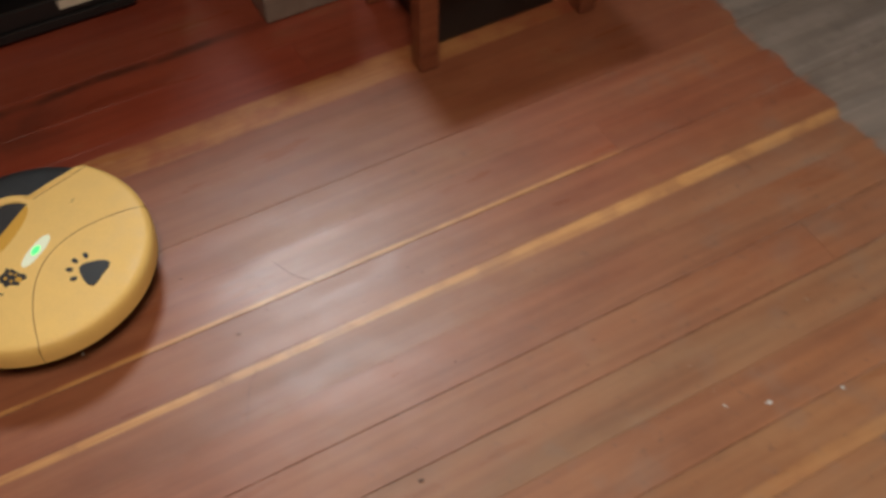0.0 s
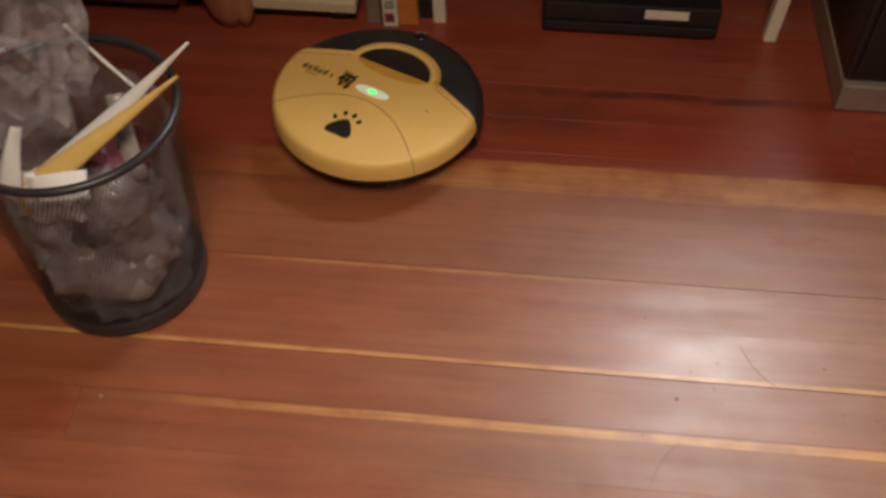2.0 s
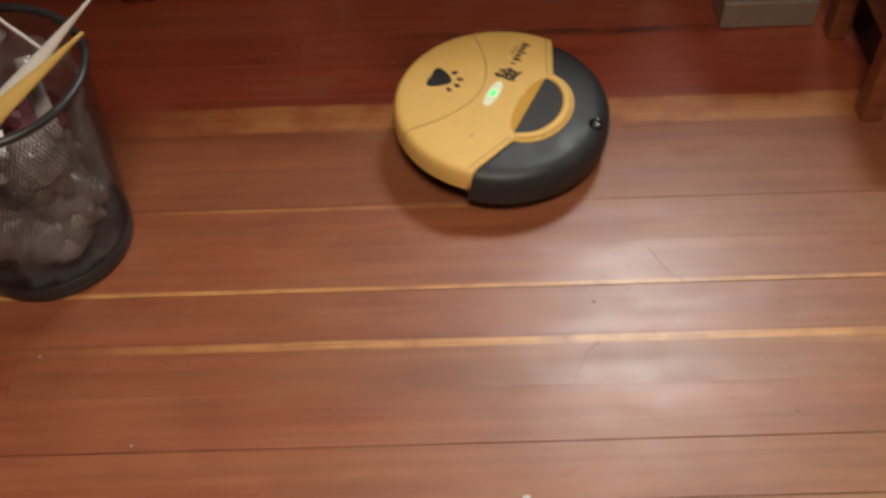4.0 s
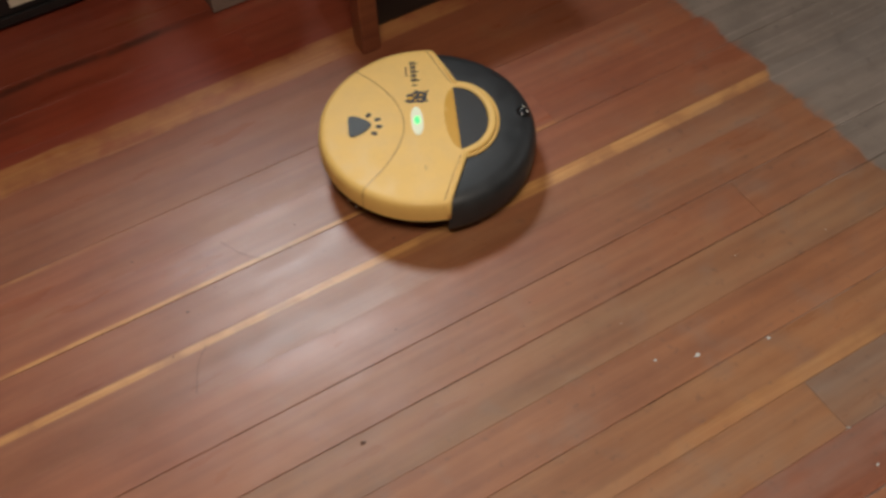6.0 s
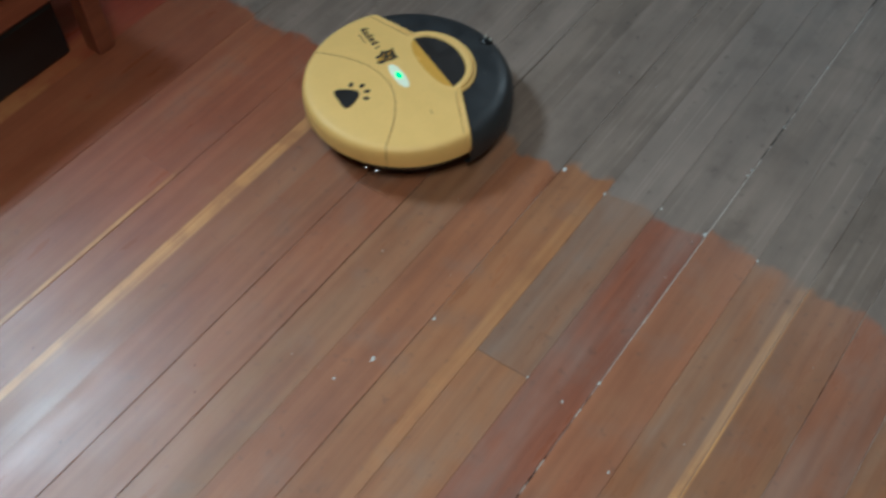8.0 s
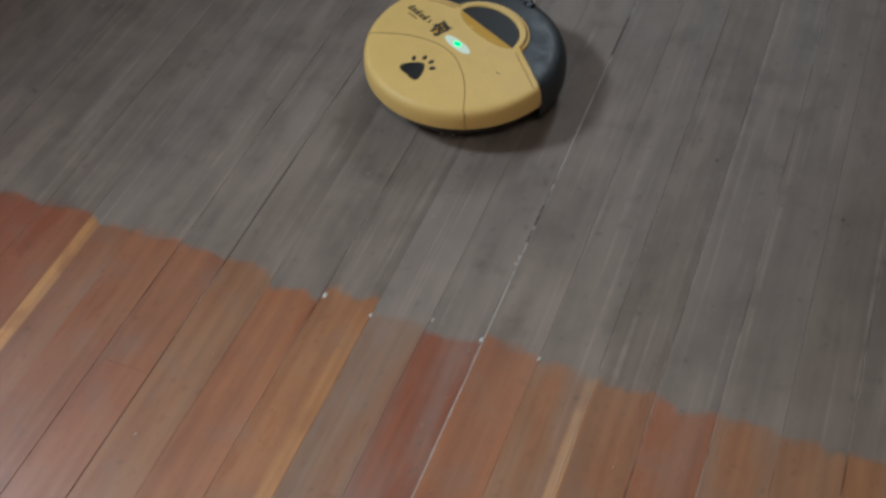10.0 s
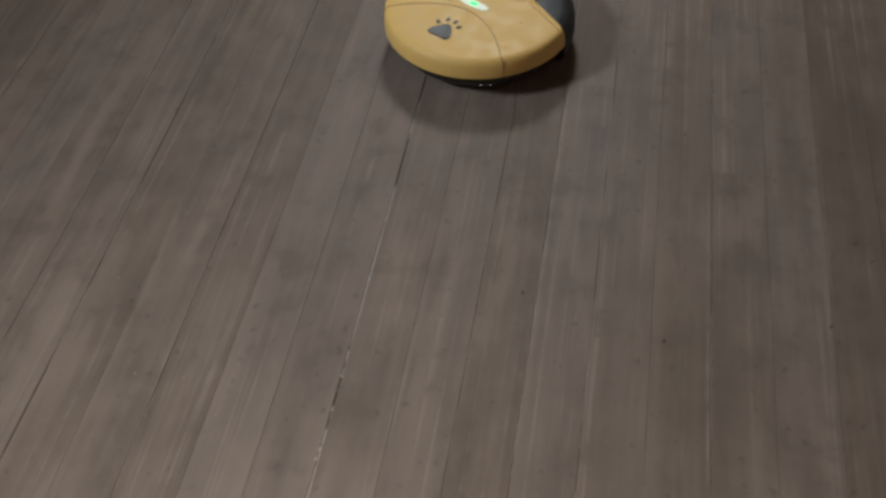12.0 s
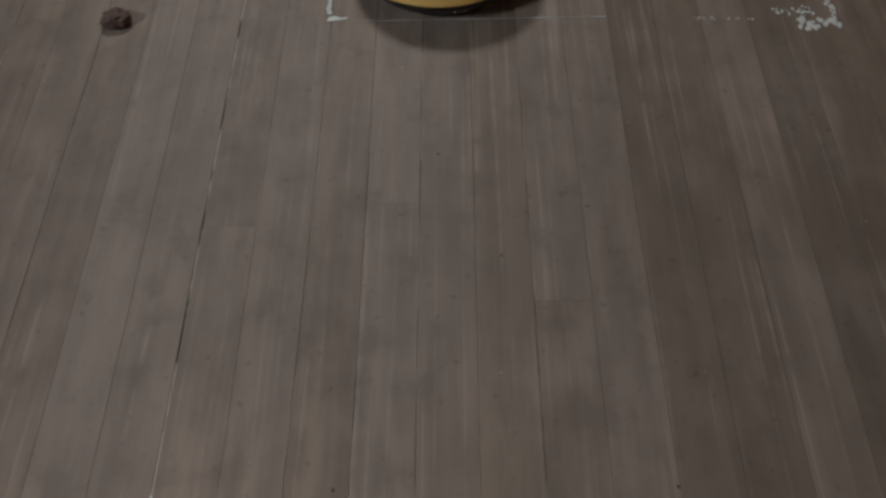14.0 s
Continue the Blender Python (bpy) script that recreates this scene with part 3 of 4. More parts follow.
def crumpled(name, material, centre, size, seed, label, category, tall=1.0, levels=3):
    """A crushed sheet: a ball pushed about by ridged noise."""
    bm = bmesh.new()
    bmesh.ops.create_icosphere(bm, subdivisions=levels, radius=1.0)
    o = Vector((seed * 3.1, seed * 1.7, seed * 0.9))
    for v in bm.verts:
        d = v.co.normalized()
        k = 0.72 + 0.55 * abs(noise.noise(d * 1.7 + o)) + 0.35 * abs(noise.noise(d * 4.3 + o))
        v.co = Vector((d.x * size[0], d.y * size[1], d.z * size[2] * tall)) * k
    ob = part(name, bm, material, smooth=material == "film")
    ob.location = centre
    return tagged(ob, label, category)


def sheet(name, material, width, length, m, label, category, curl=0.01, thick=0.0008, taper=0.0):
    """A curled sheet with thickness."""
    bm = bmesh.new()
    nx, ny = 6, 12
    grid = [[bm.verts.new((width * (i / nx - 0.5) * (1 - taper * j / ny), length * j / ny, curl * math.sin(math.pi * i / nx) + curl * 0.8 * math.sin(2.2 * j / ny))) for i in range(nx + 1)] for j in range(ny + 1)]
    for j in range(ny):
        for i in range(nx):
            bm.faces.new([grid[j][i], grid[j][i + 1], grid[j + 1][i + 1], grid[j + 1][i]])
    ext = bmesh.ops.extrude_face_region(bm, geom=bm.faces[:])["geom"]
    for v in ext:
        if isinstance(v, bmesh.types.BMVert):
            v.co.z += thick
    bmesh.ops.recalc_face_normals(bm, faces=bm.faces)
    ob = part(name, bm, material, smooth=True)
    ob.matrix_basis = m
    return tagged(ob, label, category)


wastebasket()
bx, by = BIN
crumpled("crumpled_paper", "paper", (bx + 0.035, by - 0.020, 0.085), (0.060, 0.055, 0.050), 1, "crushed white paper at the bottom of the wastebasket", "paper")
crumpled("crumpled_paper", "paper", (bx - 0.045, by - 0.015, 0.115), (0.050, 0.060, 0.055), 2, "crushed white paper seen through the wire mesh", "paper")
crumpled("crumpled_card", "pink", (bx + 0.020, by + 0.030, 0.205), (0.055, 0.050, 0.040), 3, "crushed red card in the wastebasket", "paper")
crumpled("crumpled_wrapper", "grey", (bx + 0.045, by - 0.040, 0.185), (0.045, 0.040, 0.040), 4, "crushed grey wrapper in the wastebasket", "wrapper")
crumpled("crumpled_paper", "paper", (bx - 0.020, by - 0.065, 0.235), (0.045, 0.030, 0.040), 8, "crushed white paper near the rim", "paper")
crumpled("plastic_bag", "bag", (bx - 0.090, by + 0.045, 0.375), (0.125, 0.100, 0.125), 5, "clear crumpled plastic bag bulging over the wastebasket rim", "plastic bag", 1.1, 4)
crumpled("plastic_bag", "bag", (bx - 0.010, by - 0.010, 0.140), (0.088, 0.088, 0.110), 6, "clear crumpled plastic bag inside the wastebasket", "plastic bag", 1.0, 4)
def liner():
    bm = bmesh.new()
    n, m = 56, 26
    rings = []
    for k in range(m + 1):
        f = k / m
        r0 = 0.104 + 0.022 * f
        ring = []
        for i in range(n):
            a = 2 * math.pi * i / n
            q = noise.noise(Vector((math.cos(a) * 2.2, math.sin(a) * 2.2, f * 3.2))) + 0.4 * noise.noise(Vector((math.cos(a) * 5, math.sin(a) * 5, f * 8)))
            r = r0 - 0.004 - 0.026 * abs(q)
            ring.append(bm.verts.new((r * math.cos(a), r * math.sin(a), 0.012 + 0.275 * f)))
        rings.append(ring)
    for a, b in zip(rings, rings[1:]):
        for i in range(n):
            bm.faces.new([a[i], a[(i + 1) % n], b[(i + 1) % n], b[i]])
    bm.faces.new(rings[0][::-1])
    ob = part("bin_liner", bm, "bag", smooth=True)
    ob.location = (*BIN, 0)
    return tagged(ob, "clear crumpled plastic liner inside the wastebasket", "bin liner")


liner()
for k, (ang, z, w, tone) in enumerate(((-60, 0.078, 0.056, "film"), (-108, 0.095, 0.058, "film"), (-22, 0.125, 0.052, "film"), (-80, 0.175, 0.040, "dark"), (-128, 0.180, 0.056, "film"), (-42, 0.205, 0.048, "film"))):
    c = radians(ang)
    crumpled("plastic_wrap", tone, (bx + 0.058 * math.cos(c), by + 0.058 * math.sin(c), z), (w, w * 0.8, w * 0.85), 20 + k,
             "black crumpled wrap inside the wastebasket" if tone == "dark" else "pale crumpled plastic wrap seen through the wire mesh", "plastic wrap", 1.0, 3)
sheet("paper_sheet", "paper", 0.046, 0.26, pose(bx - 0.035, by - 0.060, 0.235, 34, 20, -42), "folded white paper strip sticking out of the wastebasket", "paper", 0.004, taper=0.96)
sheet("envelope", "manila", 0.040, 0.24, pose(bx - 0.045, by - 0.085, 0.245, 28, 25, -44), "yellow manila envelope edge sticking out of the wastebasket", "envelope", 0.003, 0.003, taper=0.92)
sheet("paper_sheet", "paper", 0.032, 0.075, pose(bx - 0.055, by - 0.080, 0.262, 50, 10, -5), "torn white paper standing in the wastebasket", "paper", 0.012, taper=0.6)
sheet("paper_sheet", "film", 0.026, 0.11, pose(bx + 0.070, by - 0.010, 0.215, 62, -8, 10), "pale grey paper strip standing inside the rim", "paper", 0.004, taper=0.2)
sheet("paper_sheet", "paper", 0.07, 0.035, pose(bx + 0.015, by - 0.100, 0.262, 35, -5, 12), "white paper lying just under the rim", "paper", 0.006)
part_string = part("string", tube([(bx - 0.02, by + 0.10, 0.36), (bx + 0.03, by + 0.07, 0.335), (bx + 0.085, by + 0.045, 0.30)], 0.0022, 6), "paper")
tagged(part_string, "pale twisted string hanging into the wastebasket", "string")


# ---- stool ----
def stool():
    ob = thing("step_stool", "low reddish pine step stool standing on the floorboards", "stool", pose(0.325, 0.302, 0))
    w, d, h = 0.345, 0.235, 0.232
    for x in (0.0, w - 0.034):
        for y in (0.0, d - 0.036):
            part("leg", box(x, x + 0.034, y, y + 0.036, 0.0, h - 0.020, 0.004, 2), "stool", ob)
    part("front_apron", box(0.035, w - 0.035, 0.004, 0.024, 0.146, h - 0.021, 0.002), "stool", ob)
    part("back_apron", box(0.035, w - 0.035, d - 0.024, d - 0.004, 0.146, h - 0.021, 0.002), "stool", ob)
    part("side_apron", box(0.005, 0.025, 0.037, d - 0.037, 0.136, h - 0.021, 0.002), "stool", ob)
    part("side_apron", box(w - 0.025, w - 0.005, 0.037, d - 0.037, 0.136, h - 0.021, 0.002), "stool", ob)
    part("seat", box(-0.012, w + 0.012, -0.012, d + 0.012, h - 0.020, h, 0.006, 3), "stool_top", ob, "worn glossy pale seat board")
    return ob


stool()
# black box added to stand in for the deep shade under the seat
dark_filler = thing("dark_filler_box", "black box added to darken the space under the step stool", "box")
part("body", box(0.375, 0.615, 0.353, 0.542, 0.0, 0.106, 0.006, 2), "dark", dark_filler)
part("lid", box(0.372, 0.618, 0.350, 0.545, 0.107, 0.122, 0.004, 2), "dark", dark_filler)
sheet("paper_sheet", "paper", 0.10, 0.16, pose(0.42, 0.335, 0.234, 0, 0, -20), "white paper lying on the step stool", "paper", 0.001)


# ---- computer case ----
def computer_case():
    ob = thing("computer_case", "black computer case with a grey steel plinth on the floor", "computer case", pose(0.150, 0.538, 0))
    w = 0.160
    part("plinth", box(0, w, 0, 0.40, 0.001, 0.053, 0.003, 2), "grey", ob, "dull grey steel plinth")
    part("body", box(0.002, w - 0.002, 0.012, 0.40, 0.053, 0.430, 0.006, 2), "dark", ob, "glossy black front and sides")
    part("front_panel", box(0.014, w - 0.014, 0.006, 0.0125, 0.072, 0.418, 0.004, 2), "dark", ob)
    return ob


computer_case()


# ---- white table ----
def white_table():
    ob = thing("white_table", "cream-white table with slender tapered legs", "table", pose(-0.507, 0.702, 0))
    for x, lean in ((0.0, -0.010), (0.570, 0.012)):
        for y in (0.0, 0.30):
            bm = bmesh.new()
            box(x - 0.011, x + 0.011, y - 0.002, y + 0.022, 0.0, 0.70, 0.003, 2, bm)
            for v in bm.verts:
                v.co.x += lean * (min(v.co.z, 0.40) / 0.12)
            part("leg", bm, "white", ob)
    part("shelf", box(-0.02, 0.59, 0.028, 0.32, 0.125, 0.143, 0.003), "stool", ob, "reddish lower shelf board")
    part("top", box(-0.06, 0.63, -0.01, 0.35, 0.70, 0.725, 0.004, 2), "white", ob)
    return ob


white_table()


def disc_player():
    ob = thing("disc_player", "flat black electronic box with a pale label lying on the floor", "electronics", pose(-0.328, 0.696, 0))
    part("casing", box(0, 0.300, 0.0, 0.22, 0.004, 0.064, 0.004, 2), "dark", ob)
    part("front_lip", box(0.004, 0.296, -0.006, -0.001, 0.010, 0.028, 0.002, 2), "dark", ob)
    part("label", box(0.172, 0.245, -0.0035, -0.0008, 0.042, 0.058, 0.0), "white", ob, "pale paper label")
    for x in (0.02, 0.25):
        part("foot", box(x, x + 0.02, 0.02, 0.04, 0.0, 0.005, 0.001), "base", ob)
    return ob


disc_player()


# ---- shelf with books and cards ----
def low_shelf():
    ob = thing("low_shelf", "cream painted low shelf holding cards and books", "shelf", pose(-0.865, 0.675, 0))
    w, d = 0.215, 0.28
    part("bottom_board", box(0, w, 0, d, 0.030, 0.052, 0.003, 2), "cream", ob)
    for x in (0.02, w - 0.05):
        part("foot", box(x, x + 0.03, 0.02, 0.05, 0.0, 0.030, 0.002), "dark", ob)
    part("side_panel", box(-0.016, -0.001, 0, d, 0.030, 0.46, 0.003), "cream", ob)
    part("back_panel", box(0, w, d - 0.012, d, 0.053, 0.46, 0.0), "cream", ob)
    part("top_board", box(-0.016, w, 0, d, 0.461, 0.480, 0.003), "cream", ob)
    return ob


low_shelf()


def photo_card(x, y, w, h, mat, label):
    ob = thing("picture_card", label, "card", pose(x, y, 0.0525, 0, 0, 0))
    part("card", box(0, w, 0, 0.004, 0, h, 0.0006), "paper", ob)
    part("print", box(w * 0.12, w * 0.88, -0.0012, -0.0002, h * 0.16, h * 0.92, 0.0), mat, ob, "printed picture area")
    for i in range(3):
        part("print_bar", box(w * (0.2 + 0.2 * i), w * (0.32 + 0.2 * i), -0.0022, -0.0014, h * 0.20, h * 0.28, 0.0), "pink", ob)
    return ob


photo_card(-0.722, 0.712, 0.060, 0.075, "blue", "white-bordered picture card with a blue print on the shelf")
photo_card(-0.780, 0.735, 0.040, 0.080, "leg", "brown picture card leaning on the shelf")
bm = revolve([(0, 0), (0.022, 0.0), (0.026, 0.006), (0.027, 0.04), (0.024, 0.055), (0, 0.055)], 32)
pot = part("dark_jar", bm, "dark", smooth=True)
pot.location = (-0.822, 0.745, 0.0525)
tagged(pot, "small dark round jar on the cream shelf", "jar")


def book(x, y, w, d, h, cover, label, lean=0.0):
    ob = thing("book", label, "book", pose(x, y, 0, 0, lean, 0))
    part("cover", box(0, w, 0, d, 0.0, h, 0.0015), cover, ob)
    part("pages", box(0.002, w - 0.002, 0.003, d + 0.001, h - 0.0015, h + 0.0006, 0.0), "paper", ob)
    return ob


book(-0.634, 0.690, 0.024, 0.19, 0.26, "grey", "dark grey book standing upright on the floor", 0)
elite = book(-0.604, 0.683, 0.026, 0.20, 0.27, "white", "white spined book with black capitals on the spine", -2)
book(-0.577, 0.690, 0.034, 0.20, 0.27, "orange", "orange covered book standing upright on the floor", -4)
book(-0.545, 0.712, 0.030, 0.19, 0.24, "dark", "black book standing in the shade of the table", -6)
tc = bpy.data.curves.new("spine_text", "FONT")
tc.body, tc.size, tc.extrude = "ELITE", 0.021, 0.0003
text = new("spine_text", tc)
tc.materials.append(M["ink"])
text.parent = elite
text.matrix_basis = pose(0.0205, -0.0012, 0.040, 90, -90, 0)
part("spine_badge", box(0.004, 0.020, -0.0014, -0.0002, 0.012, 0.030, 0.0), "pink", elite, "small dark red spine mark")


# ---- maroon cabinet with a carved leg ----
def cabinet():
    ob = thing("maroon_cabinet", "dark maroon low cabinet with pale edging and a rounded wooden leg", "cabinet", pose(-1.70, 0.672, 0))
    part("body", box(0, 0.735, 0.012, 0.30, 0.042, 0.50, 0.004), "maroon", ob)
    part("lower_rail", box(0, 0.735, -0.004, 0.0115, 0.032, 0.050, 0.003, 2), "maroon", ob)
    part("pale_strip", box(0.742, 0.800, 0.004, 0.28, 0.042, 0.50, 0.003), "cream", ob, "pale side strip")
    for x in (0.05, 0.60):
        part("foot", box(x, x + 0.04, 0.03, 0.07, 0.0, 0.042, 0.002), "dark", ob)
    return ob


cabinet()


def chair_leg():
    """A thick bent leg: rounded foot, swelling upwards, leaning back."""
    ob = thing("wooden_chair", "brown beech chair leg with a rounded foot", "chair", pose(-0.872, 0.668, 0))
    for dx, r, lab in ((0.0, 0.039, "thick rounded brown leg"), (0.027, 0.026, "slimmer leg rail")):
        bm = bmesh.new()
        rings = []
        for k in range(15):
            f = k / 14
            z = 0.40 * f
            rad = r * (0.62 + 0.42 * min(1, f * 5) - 0.1 * f) if k else r * 0.35
            cx, cy = dx - 0.055 * f, 0.02 * f
            rings.append([bm.verts.new((cx + rad * math.cos(i * math.pi / 10), cy + rad * 0.9 * math.sin(i * math.pi / 10), z)) for i in range(20)])
        for a, b in zip(rings, rings[1:]):
            for i in range(20):
                bm.faces.new([a[i], a[(i + 1) % 20], b[(i + 1) % 20], b[i]])
        bm.faces.new(rings[0][::-1])
        bm.faces.new(rings[-1])
        part("leg", bm, "leg", ob, lab, smooth=True)
    part("rail", box(-0.09, 0.0, 0.0, 0.04, 0.385, 0.42, 0.006), "leg", ob)
    return ob


chair_leg()


# ---- marks and litter on the floor ----
def scraps(name, spots, material, label, category):
    """Thin flecks stuck to the boards: x, y, radius."""
    bm = bmesh.new()
    for x, y, r in spots:
        k = random.uniform(0, 6.28)
        vs = []
        for i in range(7):
            a = k + i * 2 * math.pi / 7
            q = 0.6 * r * random.uniform(0.55, 1.1)
            vs.append(bm.verts.new((x + q * 1.25 * math.cos(a), y + q * 0.8 * math.sin(a), 0.0005)))
        top = bm.verts.new((x, y, 0.0006 + min(r * 0.25, 0.001)))
        for i in range(7):
            bm.faces.new([vs[i], vs[(i + 1) % 7], top])
    return tagged(part(name, bm, material), label, category, kind="stuff")


scraps("paint_flecks", [(0.526, -0.635, 0.004), (0.521, -0.691, 0.004), (0.431, -0.452, 0.006), (0.378, -0.429, 0.004), (0.529, -0.481, 0.005),
                        (0.47, -0.789, 0.004), (-0.871, -0.093, 0.003), (-0.726, -0.229, 0.003), (-0.241, -0.312, 0.009),
                        (0.864, -0.482, 0.007), (0.855, -0.556, 0.005), (0.878, -0.639, 0.004), (0.871, -0.714, 0.007), (0.87, -0.796, 0.005),
                        (0.571, -0.716, 0.005), (1.009, -0.713, 0.004), (1.023, -0.715, 0.005), (1.133, -0.716, 0.004), (1.299, -0.716, 0.005),
                        (1.27, 0.0, 0.003), (1.42, -0.05, 0.003)],
       "residue", "small pale paint flecks stuck to the boards", "flecks")
scraps("dark_spots", [(1.25, -1.13, 0.0055), (1.305, -0.934, 0.005), (1.305, -1.349, 0.005), (-0.012, -0.333, 0.007), (-0.129, -0.028, 0.004), (-0.166, 0.096, 0.003),
                      (1.66, -1.15, 0.004), (1.50, -1.20, 0.003), (1.86, -1.06, 0.004), (1.75, -1.28, 0.004)],
       "debris", "small dark spots and dents in the boards", "spots")


rng = random.Random(5)
scraps("scuffs", [(rng.gauss(-0.02, 0.13), rng.gauss(-0.045, 0.035), rng.uniform(0.0014, 0.0032)) for _ in range(20)]
       + [(rng.uniform(0.0, 0.3), rng.uniform(-0.30, -0.12), rng.uniform(0.0015, 0.003)) for _ in range(10)],
       "scratch", "small dark dents and scuffs in the varnished boards", "scuffs")
scraps("dust_flecks", [(rng.uniform(0.35, 0.86), rng.uniform(-1.0, -0.35), rng.uniform(0.0010, 0.0024)) for _ in range(14)]
       + [(rng.uniform(0.9, 2.3), rng.uniform(-1.7, 0.3), rng.uniform(0.0010, 0.0022)) for _ in range(40)],
       "residue", "fine pale dust flecks on the boards", "flecks")


def scratch(points):
    ob = part("scratch", tube([(x, y, 0.0002) for x, y in points], 0.00045, 5, flat=0.4), "scratch")
    return tagged(ob, "thin dark scratch in the varnish", "scratch", group="scratches")


scratch([(-0.040, 0.062), (-0.026, 0.030), (-0.012, 0.012), (0.0, 0.002)])
scratch([(-0.128, -0.092), (-0.145, -0.108), (-0.157, -0.130), (-0.168, -0.156)])


def residue_strip(pts, widths, name="paint_residue"):
    bm = bmesh.new()
    prev = None
    for (x, y), w in zip(pts, widths):
        j = [random.uniform(0.6, 1.3) for _ in range(2)]
        p = [bm.verts.new((x - w * j[0], y, 0.0008)), bm.verts.new((x + w * j[1], y + random.uniform(-0.003, 0.003), 0.0008))]
        if prev:
            bm.faces.new([prev[0], prev[1], p[1], p[0]])
        prev = p
    bmesh.ops.recalc_face_normals(bm, faces=bm.faces)
    ext = bmesh.ops.extrude_face_region(bm, geom=bm.faces[:])["geom"]
    for v in ext:
        if isinstance(v, bmesh.types.BMVert):
            v.co.z += 0.0006
    return tagged(part(name, bm, "residue"), "flaking white paint line on the grey boards", "paint mark", group="paint marks")


residue_strip([(2.187 + 0.002 * (i % 2), -0.866 - 0.012 * i) for i in range(4)], [0.006, 0.006, 0.004, 0.002])
residue_strip([(2.180, -0.90 - 0.03 * i) for i in range(16)], [0.0002 + 0.0007 * (i * 7 % 4 == 1) for i in range(16)])
rng = random.Random(3)
scraps("paint_flakes", [(rng.uniform(2.138, 2.168), rng.uniform(-1.745, -1.675), rng.uniform(0.006, 0.013)) for _ in range(26)]
       + [(2.150 + 0.006 * i, -1.738 + rng.uniform(-0.006, 0.006), rng.uniform(0.006, 0.011)) for i in range(18)]
       + [(rng.uniform(2.178, 2.200), rng.uniform(-1.71, -1.63), rng.uniform(0.003, 0.008)) for _ in range(22)]
       + [(rng.uniform(2.165, 2.175), rng.uniform(-1.60, -1.50), rng.uniform(0.002, 0.005)) for _ in range(14)],
       "residue", "patch of flaking white paint on the grey boards", "paint mark")
bm = bmesh.new()
for i in range(9):
    y0 = -0.868 + random.uniform(-0.002, 0.002)
    bmesh.ops.create_cube(bm, size=1, matrix=Matrix.Translation((2.205 + i * 0.009, y0, 0.0010)) @ Matrix.Diagonal((0.010, 0.007 * random.uniform(0.6, 1.2), 0.0008, 1)))
tagged(part("paint_residue", bm, "residue"), "flaking white paint line along a board", "paint mark", group="paint marks")
crumpled("clump", "debris", (2.185, -0.500, 0.012), (0.024, 0.026, 0.016), 11, "small dark brown clump lying on the grey boards", "debris")


# ---- floorboards ----
PITCH = 0.0795
WIDE = {0: 0.0014, -3: 0.0014, -4: 0.0016, -9: 0.0024, 2: 0.0009, -6: 0.0012, -11: 0.0010, -13: 0.0013, -12: 0.0012, -15: 0.0012, -1: 0.0002, -2: 0.0002}
JOINTS = {0: [0.514], -8: [0.524], -2: [-0.9], -3: [-1.6], -4: [0.665], -10: [1.72], -13: [1.76], -16: [1.58], 4: [-1.2, 1.3], -9: [-0.4], -12: [-0.1]}
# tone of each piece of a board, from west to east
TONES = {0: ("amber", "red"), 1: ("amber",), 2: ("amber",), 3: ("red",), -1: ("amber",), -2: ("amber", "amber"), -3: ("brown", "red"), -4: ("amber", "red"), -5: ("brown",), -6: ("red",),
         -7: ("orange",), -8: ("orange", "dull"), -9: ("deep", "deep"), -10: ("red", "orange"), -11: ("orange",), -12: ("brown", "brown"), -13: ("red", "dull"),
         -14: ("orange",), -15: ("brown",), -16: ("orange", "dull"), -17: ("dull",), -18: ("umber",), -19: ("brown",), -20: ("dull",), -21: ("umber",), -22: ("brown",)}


def joint(k):
    return WIDE.get(k, 0.00015 if k > -5 else 0.0004)


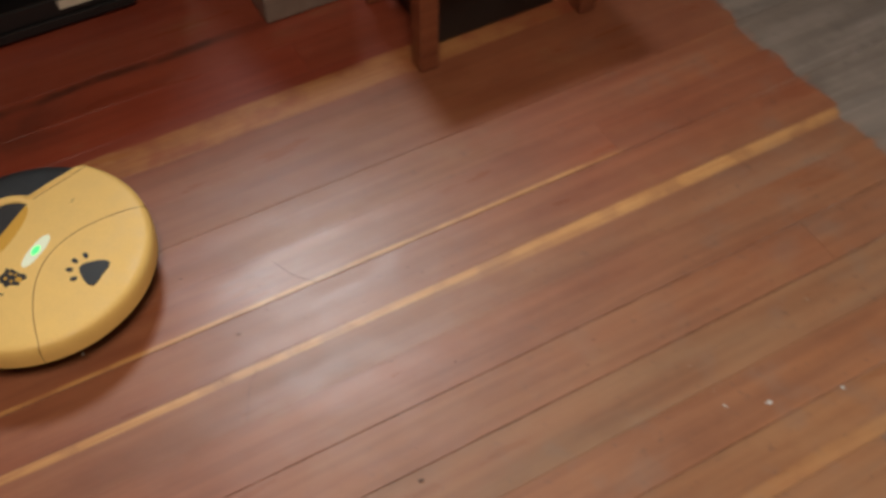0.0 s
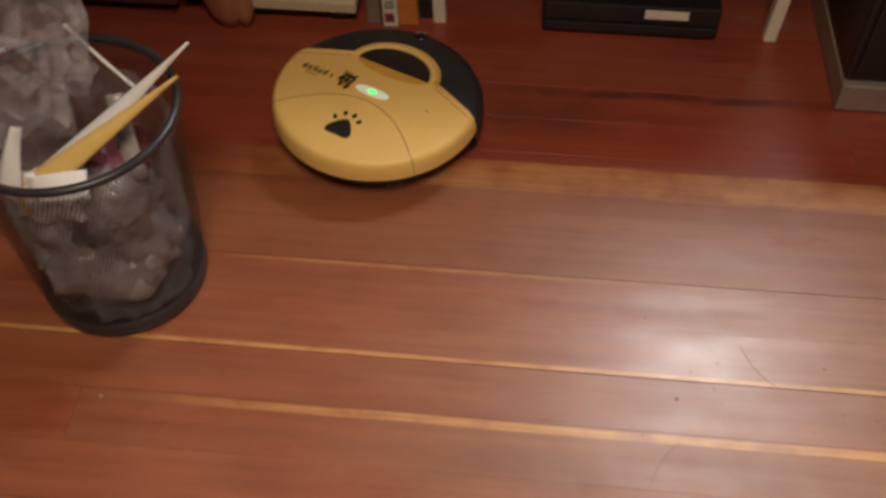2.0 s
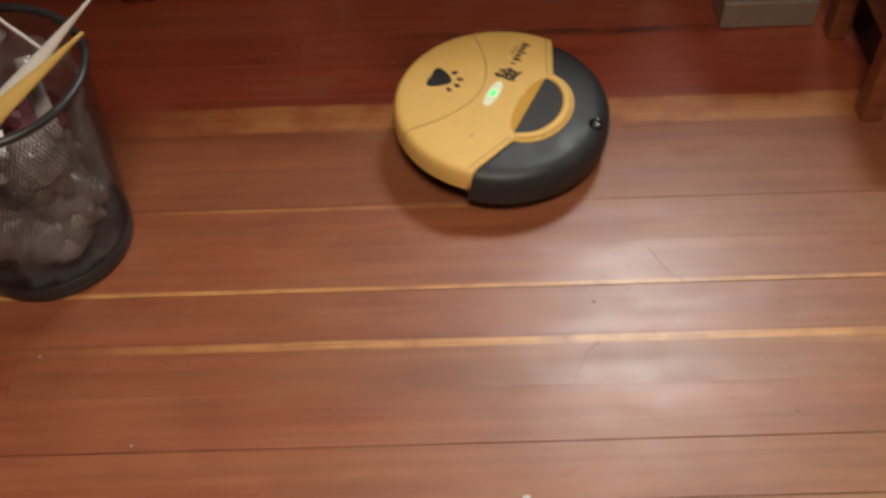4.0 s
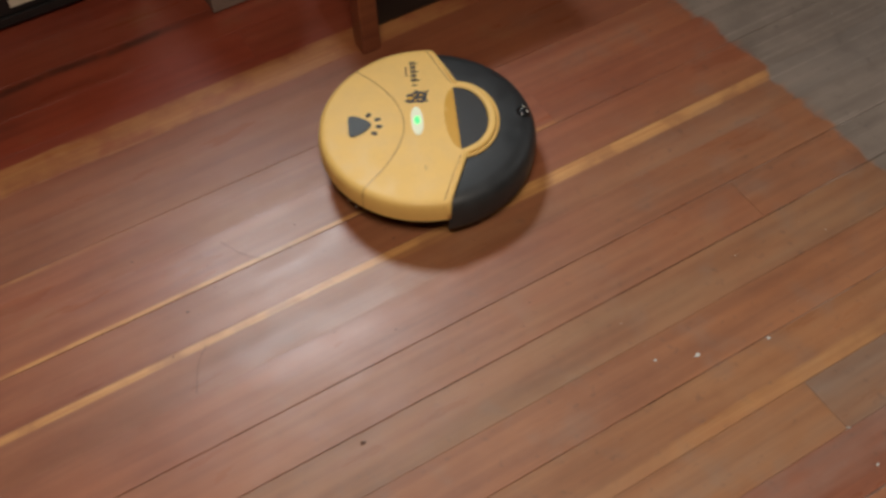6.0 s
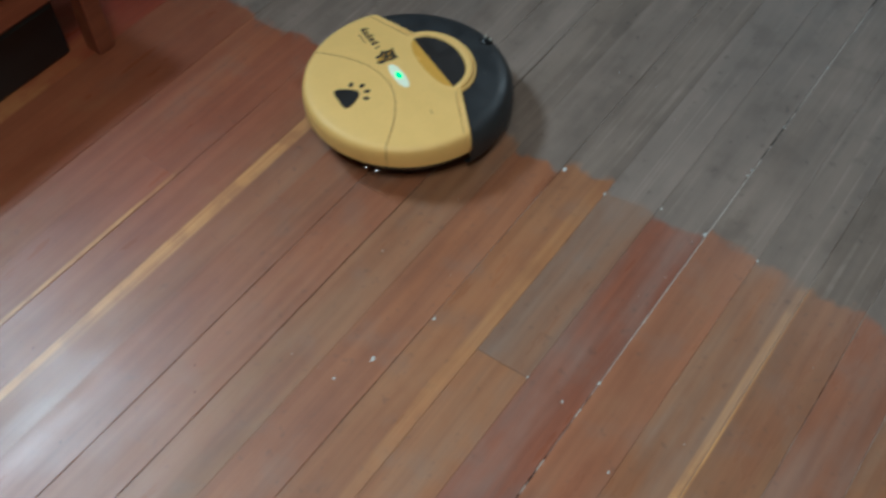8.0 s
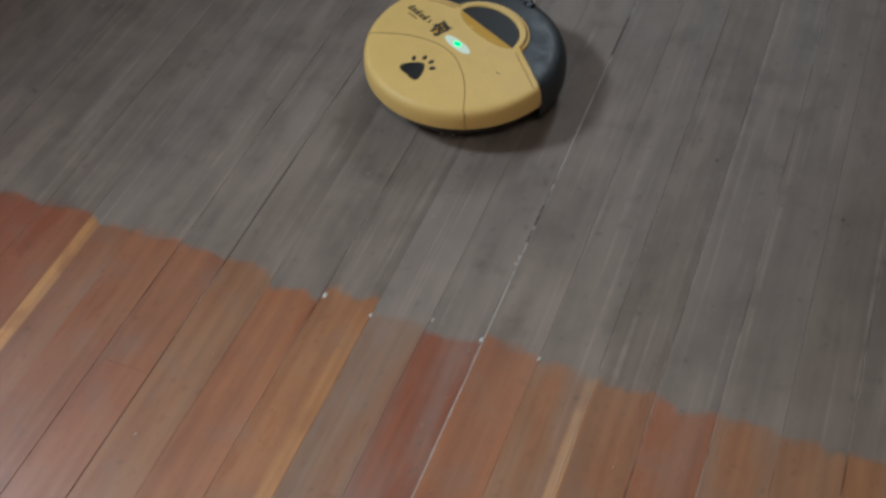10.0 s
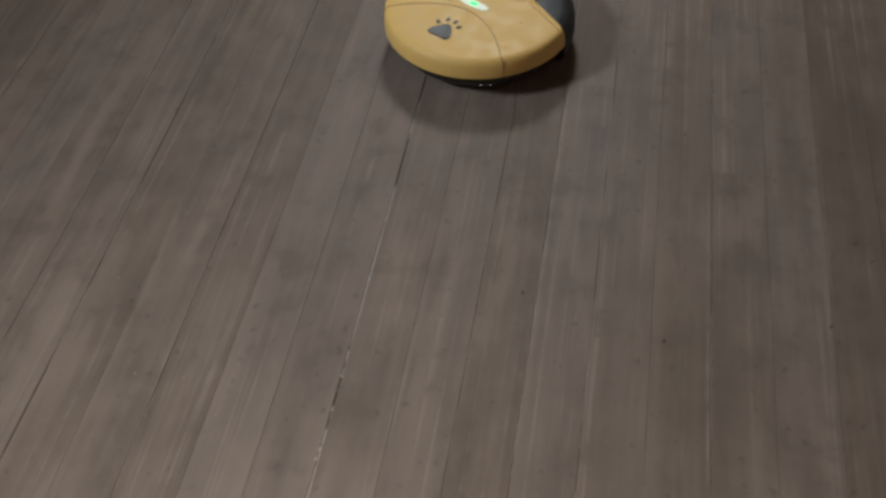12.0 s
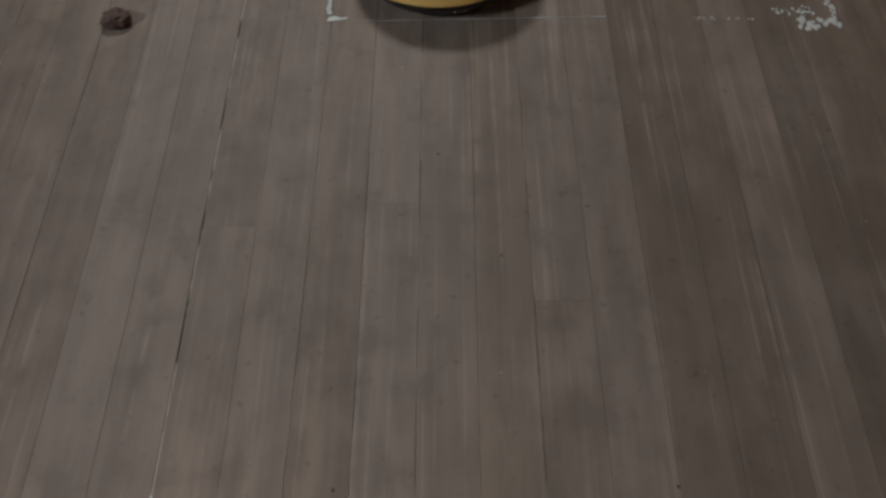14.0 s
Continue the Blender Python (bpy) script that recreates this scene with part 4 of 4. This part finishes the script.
def floor():
    ob = thing("floor", "old fir floorboards stained red and bare grey beyond a ragged line", "floor", kind="structure")
    x0, x1 = -2.6, 4.3
    bm = box(x0, x1, -3.2, 1.75, -0.06, -0.0014, 0.0)
    part("joint_bed", bm, "joint", ob, "dirt and dust in the joints between boards")
    rng = random.Random(7)
    for k in range(-41, 23):
        lower, upper = k * PITCH + joint(k) / 2, (k + 1) * PITCH - joint(k + 1) / 2
        if lower < -3.2 or upper > 1.75:
            continue
        cuts = list(JOINTS.get(k, []))
        tones = TONES.get(k, ())
        x = x0 + rng.uniform(0.6, 2.2)
        while x < x1 - 0.3:
            if all(abs(x - c) > 0.35 for c in cuts) and not (-1.0 < x < 2.5 and k in TONES):
                cuts.append(x)
            x += rng.uniform(1.1, 2.4)
        ends = [x0, *sorted(cuts), x1]
        for a, b in zip(ends, ends[1:]):
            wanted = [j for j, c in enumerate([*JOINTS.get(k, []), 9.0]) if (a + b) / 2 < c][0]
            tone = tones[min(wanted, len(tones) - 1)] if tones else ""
            lift = rng.uniform(-0.00018, 0.00012)
            cup = rng.uniform(0.0, 0.0003)
            e = 0.00012 if k > -5 else 0.0002
            ys = [(lower, -e), (lower + e * 1.4, 0.0), ((lower + upper) / 2, -cup), (upper - e * 1.4, 0.0), (upper, -e)]
            bm = bmesh.new()
            ra = [bm.verts.new((a + 0.0002, y, lift + z)) for y, z in ys]
            rb = [bm.verts.new((b - 0.0002, y, lift + z)) for y, z in ys]
            la = [bm.verts.new((a + 0.0002, y, -0.02)) for y in (lower, upper)]
            lb = [bm.verts.new((b - 0.0002, y, -0.02)) for y in (lower, upper)]
            for i in range(4):
                bm.faces.new([ra[i], rb[i], rb[i + 1], ra[i + 1]])
            bm.faces.new([la[0], lb[0], rb[0], ra[0]])
            bm.faces.new([ra[-1], rb[-1], lb[1], la[1]])
            bm.faces.new([la[0], *ra, la[1]])
            bm.faces.new([lb[1], *rb[::-1], lb[0]])
            bmesh.ops.recalc_face_normals(bm, faces=bm.faces)
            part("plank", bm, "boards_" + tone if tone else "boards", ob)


floor()


# ---- what moves ----
ROBOT_PATH = [
    (0, -0.3333, 0.1743, 130.0),
    (0.5, -0.4347, 0.2866, 132.5),
    (1, -0.5313, 0.3971, 132.6),
    (1.5, -0.5748, 0.4335, 121.8),
    (2, -0.5767, 0.4310, 65.6),
    (2.2, -0.5739, 0.4312, 47.6),
    (2.8, -0.5600, 0.4260, -16.0),
    (4.3, -0.1465, 0.2457, -26.6),
    (4.5, -0.0944, 0.2189, -27.5),
    (5, 0.0447, 0.1757, -28.3),
    (5.5, 0.1699, 0.1035, -26.9),
    (6, 0.3007, 0.0411, -25.1),
    (6.5, 0.4333, -0.0238, -27.2),
    (7, 0.5669, -0.0875, -26.9),
    (7.5, 0.6977, -0.1509, -25.1),
    (8, 0.8250, -0.2143, -24.4),
    (8.5, 0.9552, -0.2798, -23.8),
    (8.7, 1.0062, -0.3115, -26.3),
    (10.8, 1.5451, -0.6185, -29.7),
    (11, 1.5947, -0.6459, -28.4),
    (11.5, 1.7184, -0.7144, -29.1),
    (12, 1.8537, -0.7919, -28.4),
    (12.5, 1.9711, -0.8671, -28.3),
    (13, 2.1351, -0.9331, -28.3),
    (13.5, 2.2121, -1.0121, -28.3),
    (14, 2.3131, -1.0641, -28.3),
]


def motions():
    walk(robot, [(t, pose(x, y, 0.0, 0, 0, h)) for t, x, y, h in ROBOT_PATH])


motions()
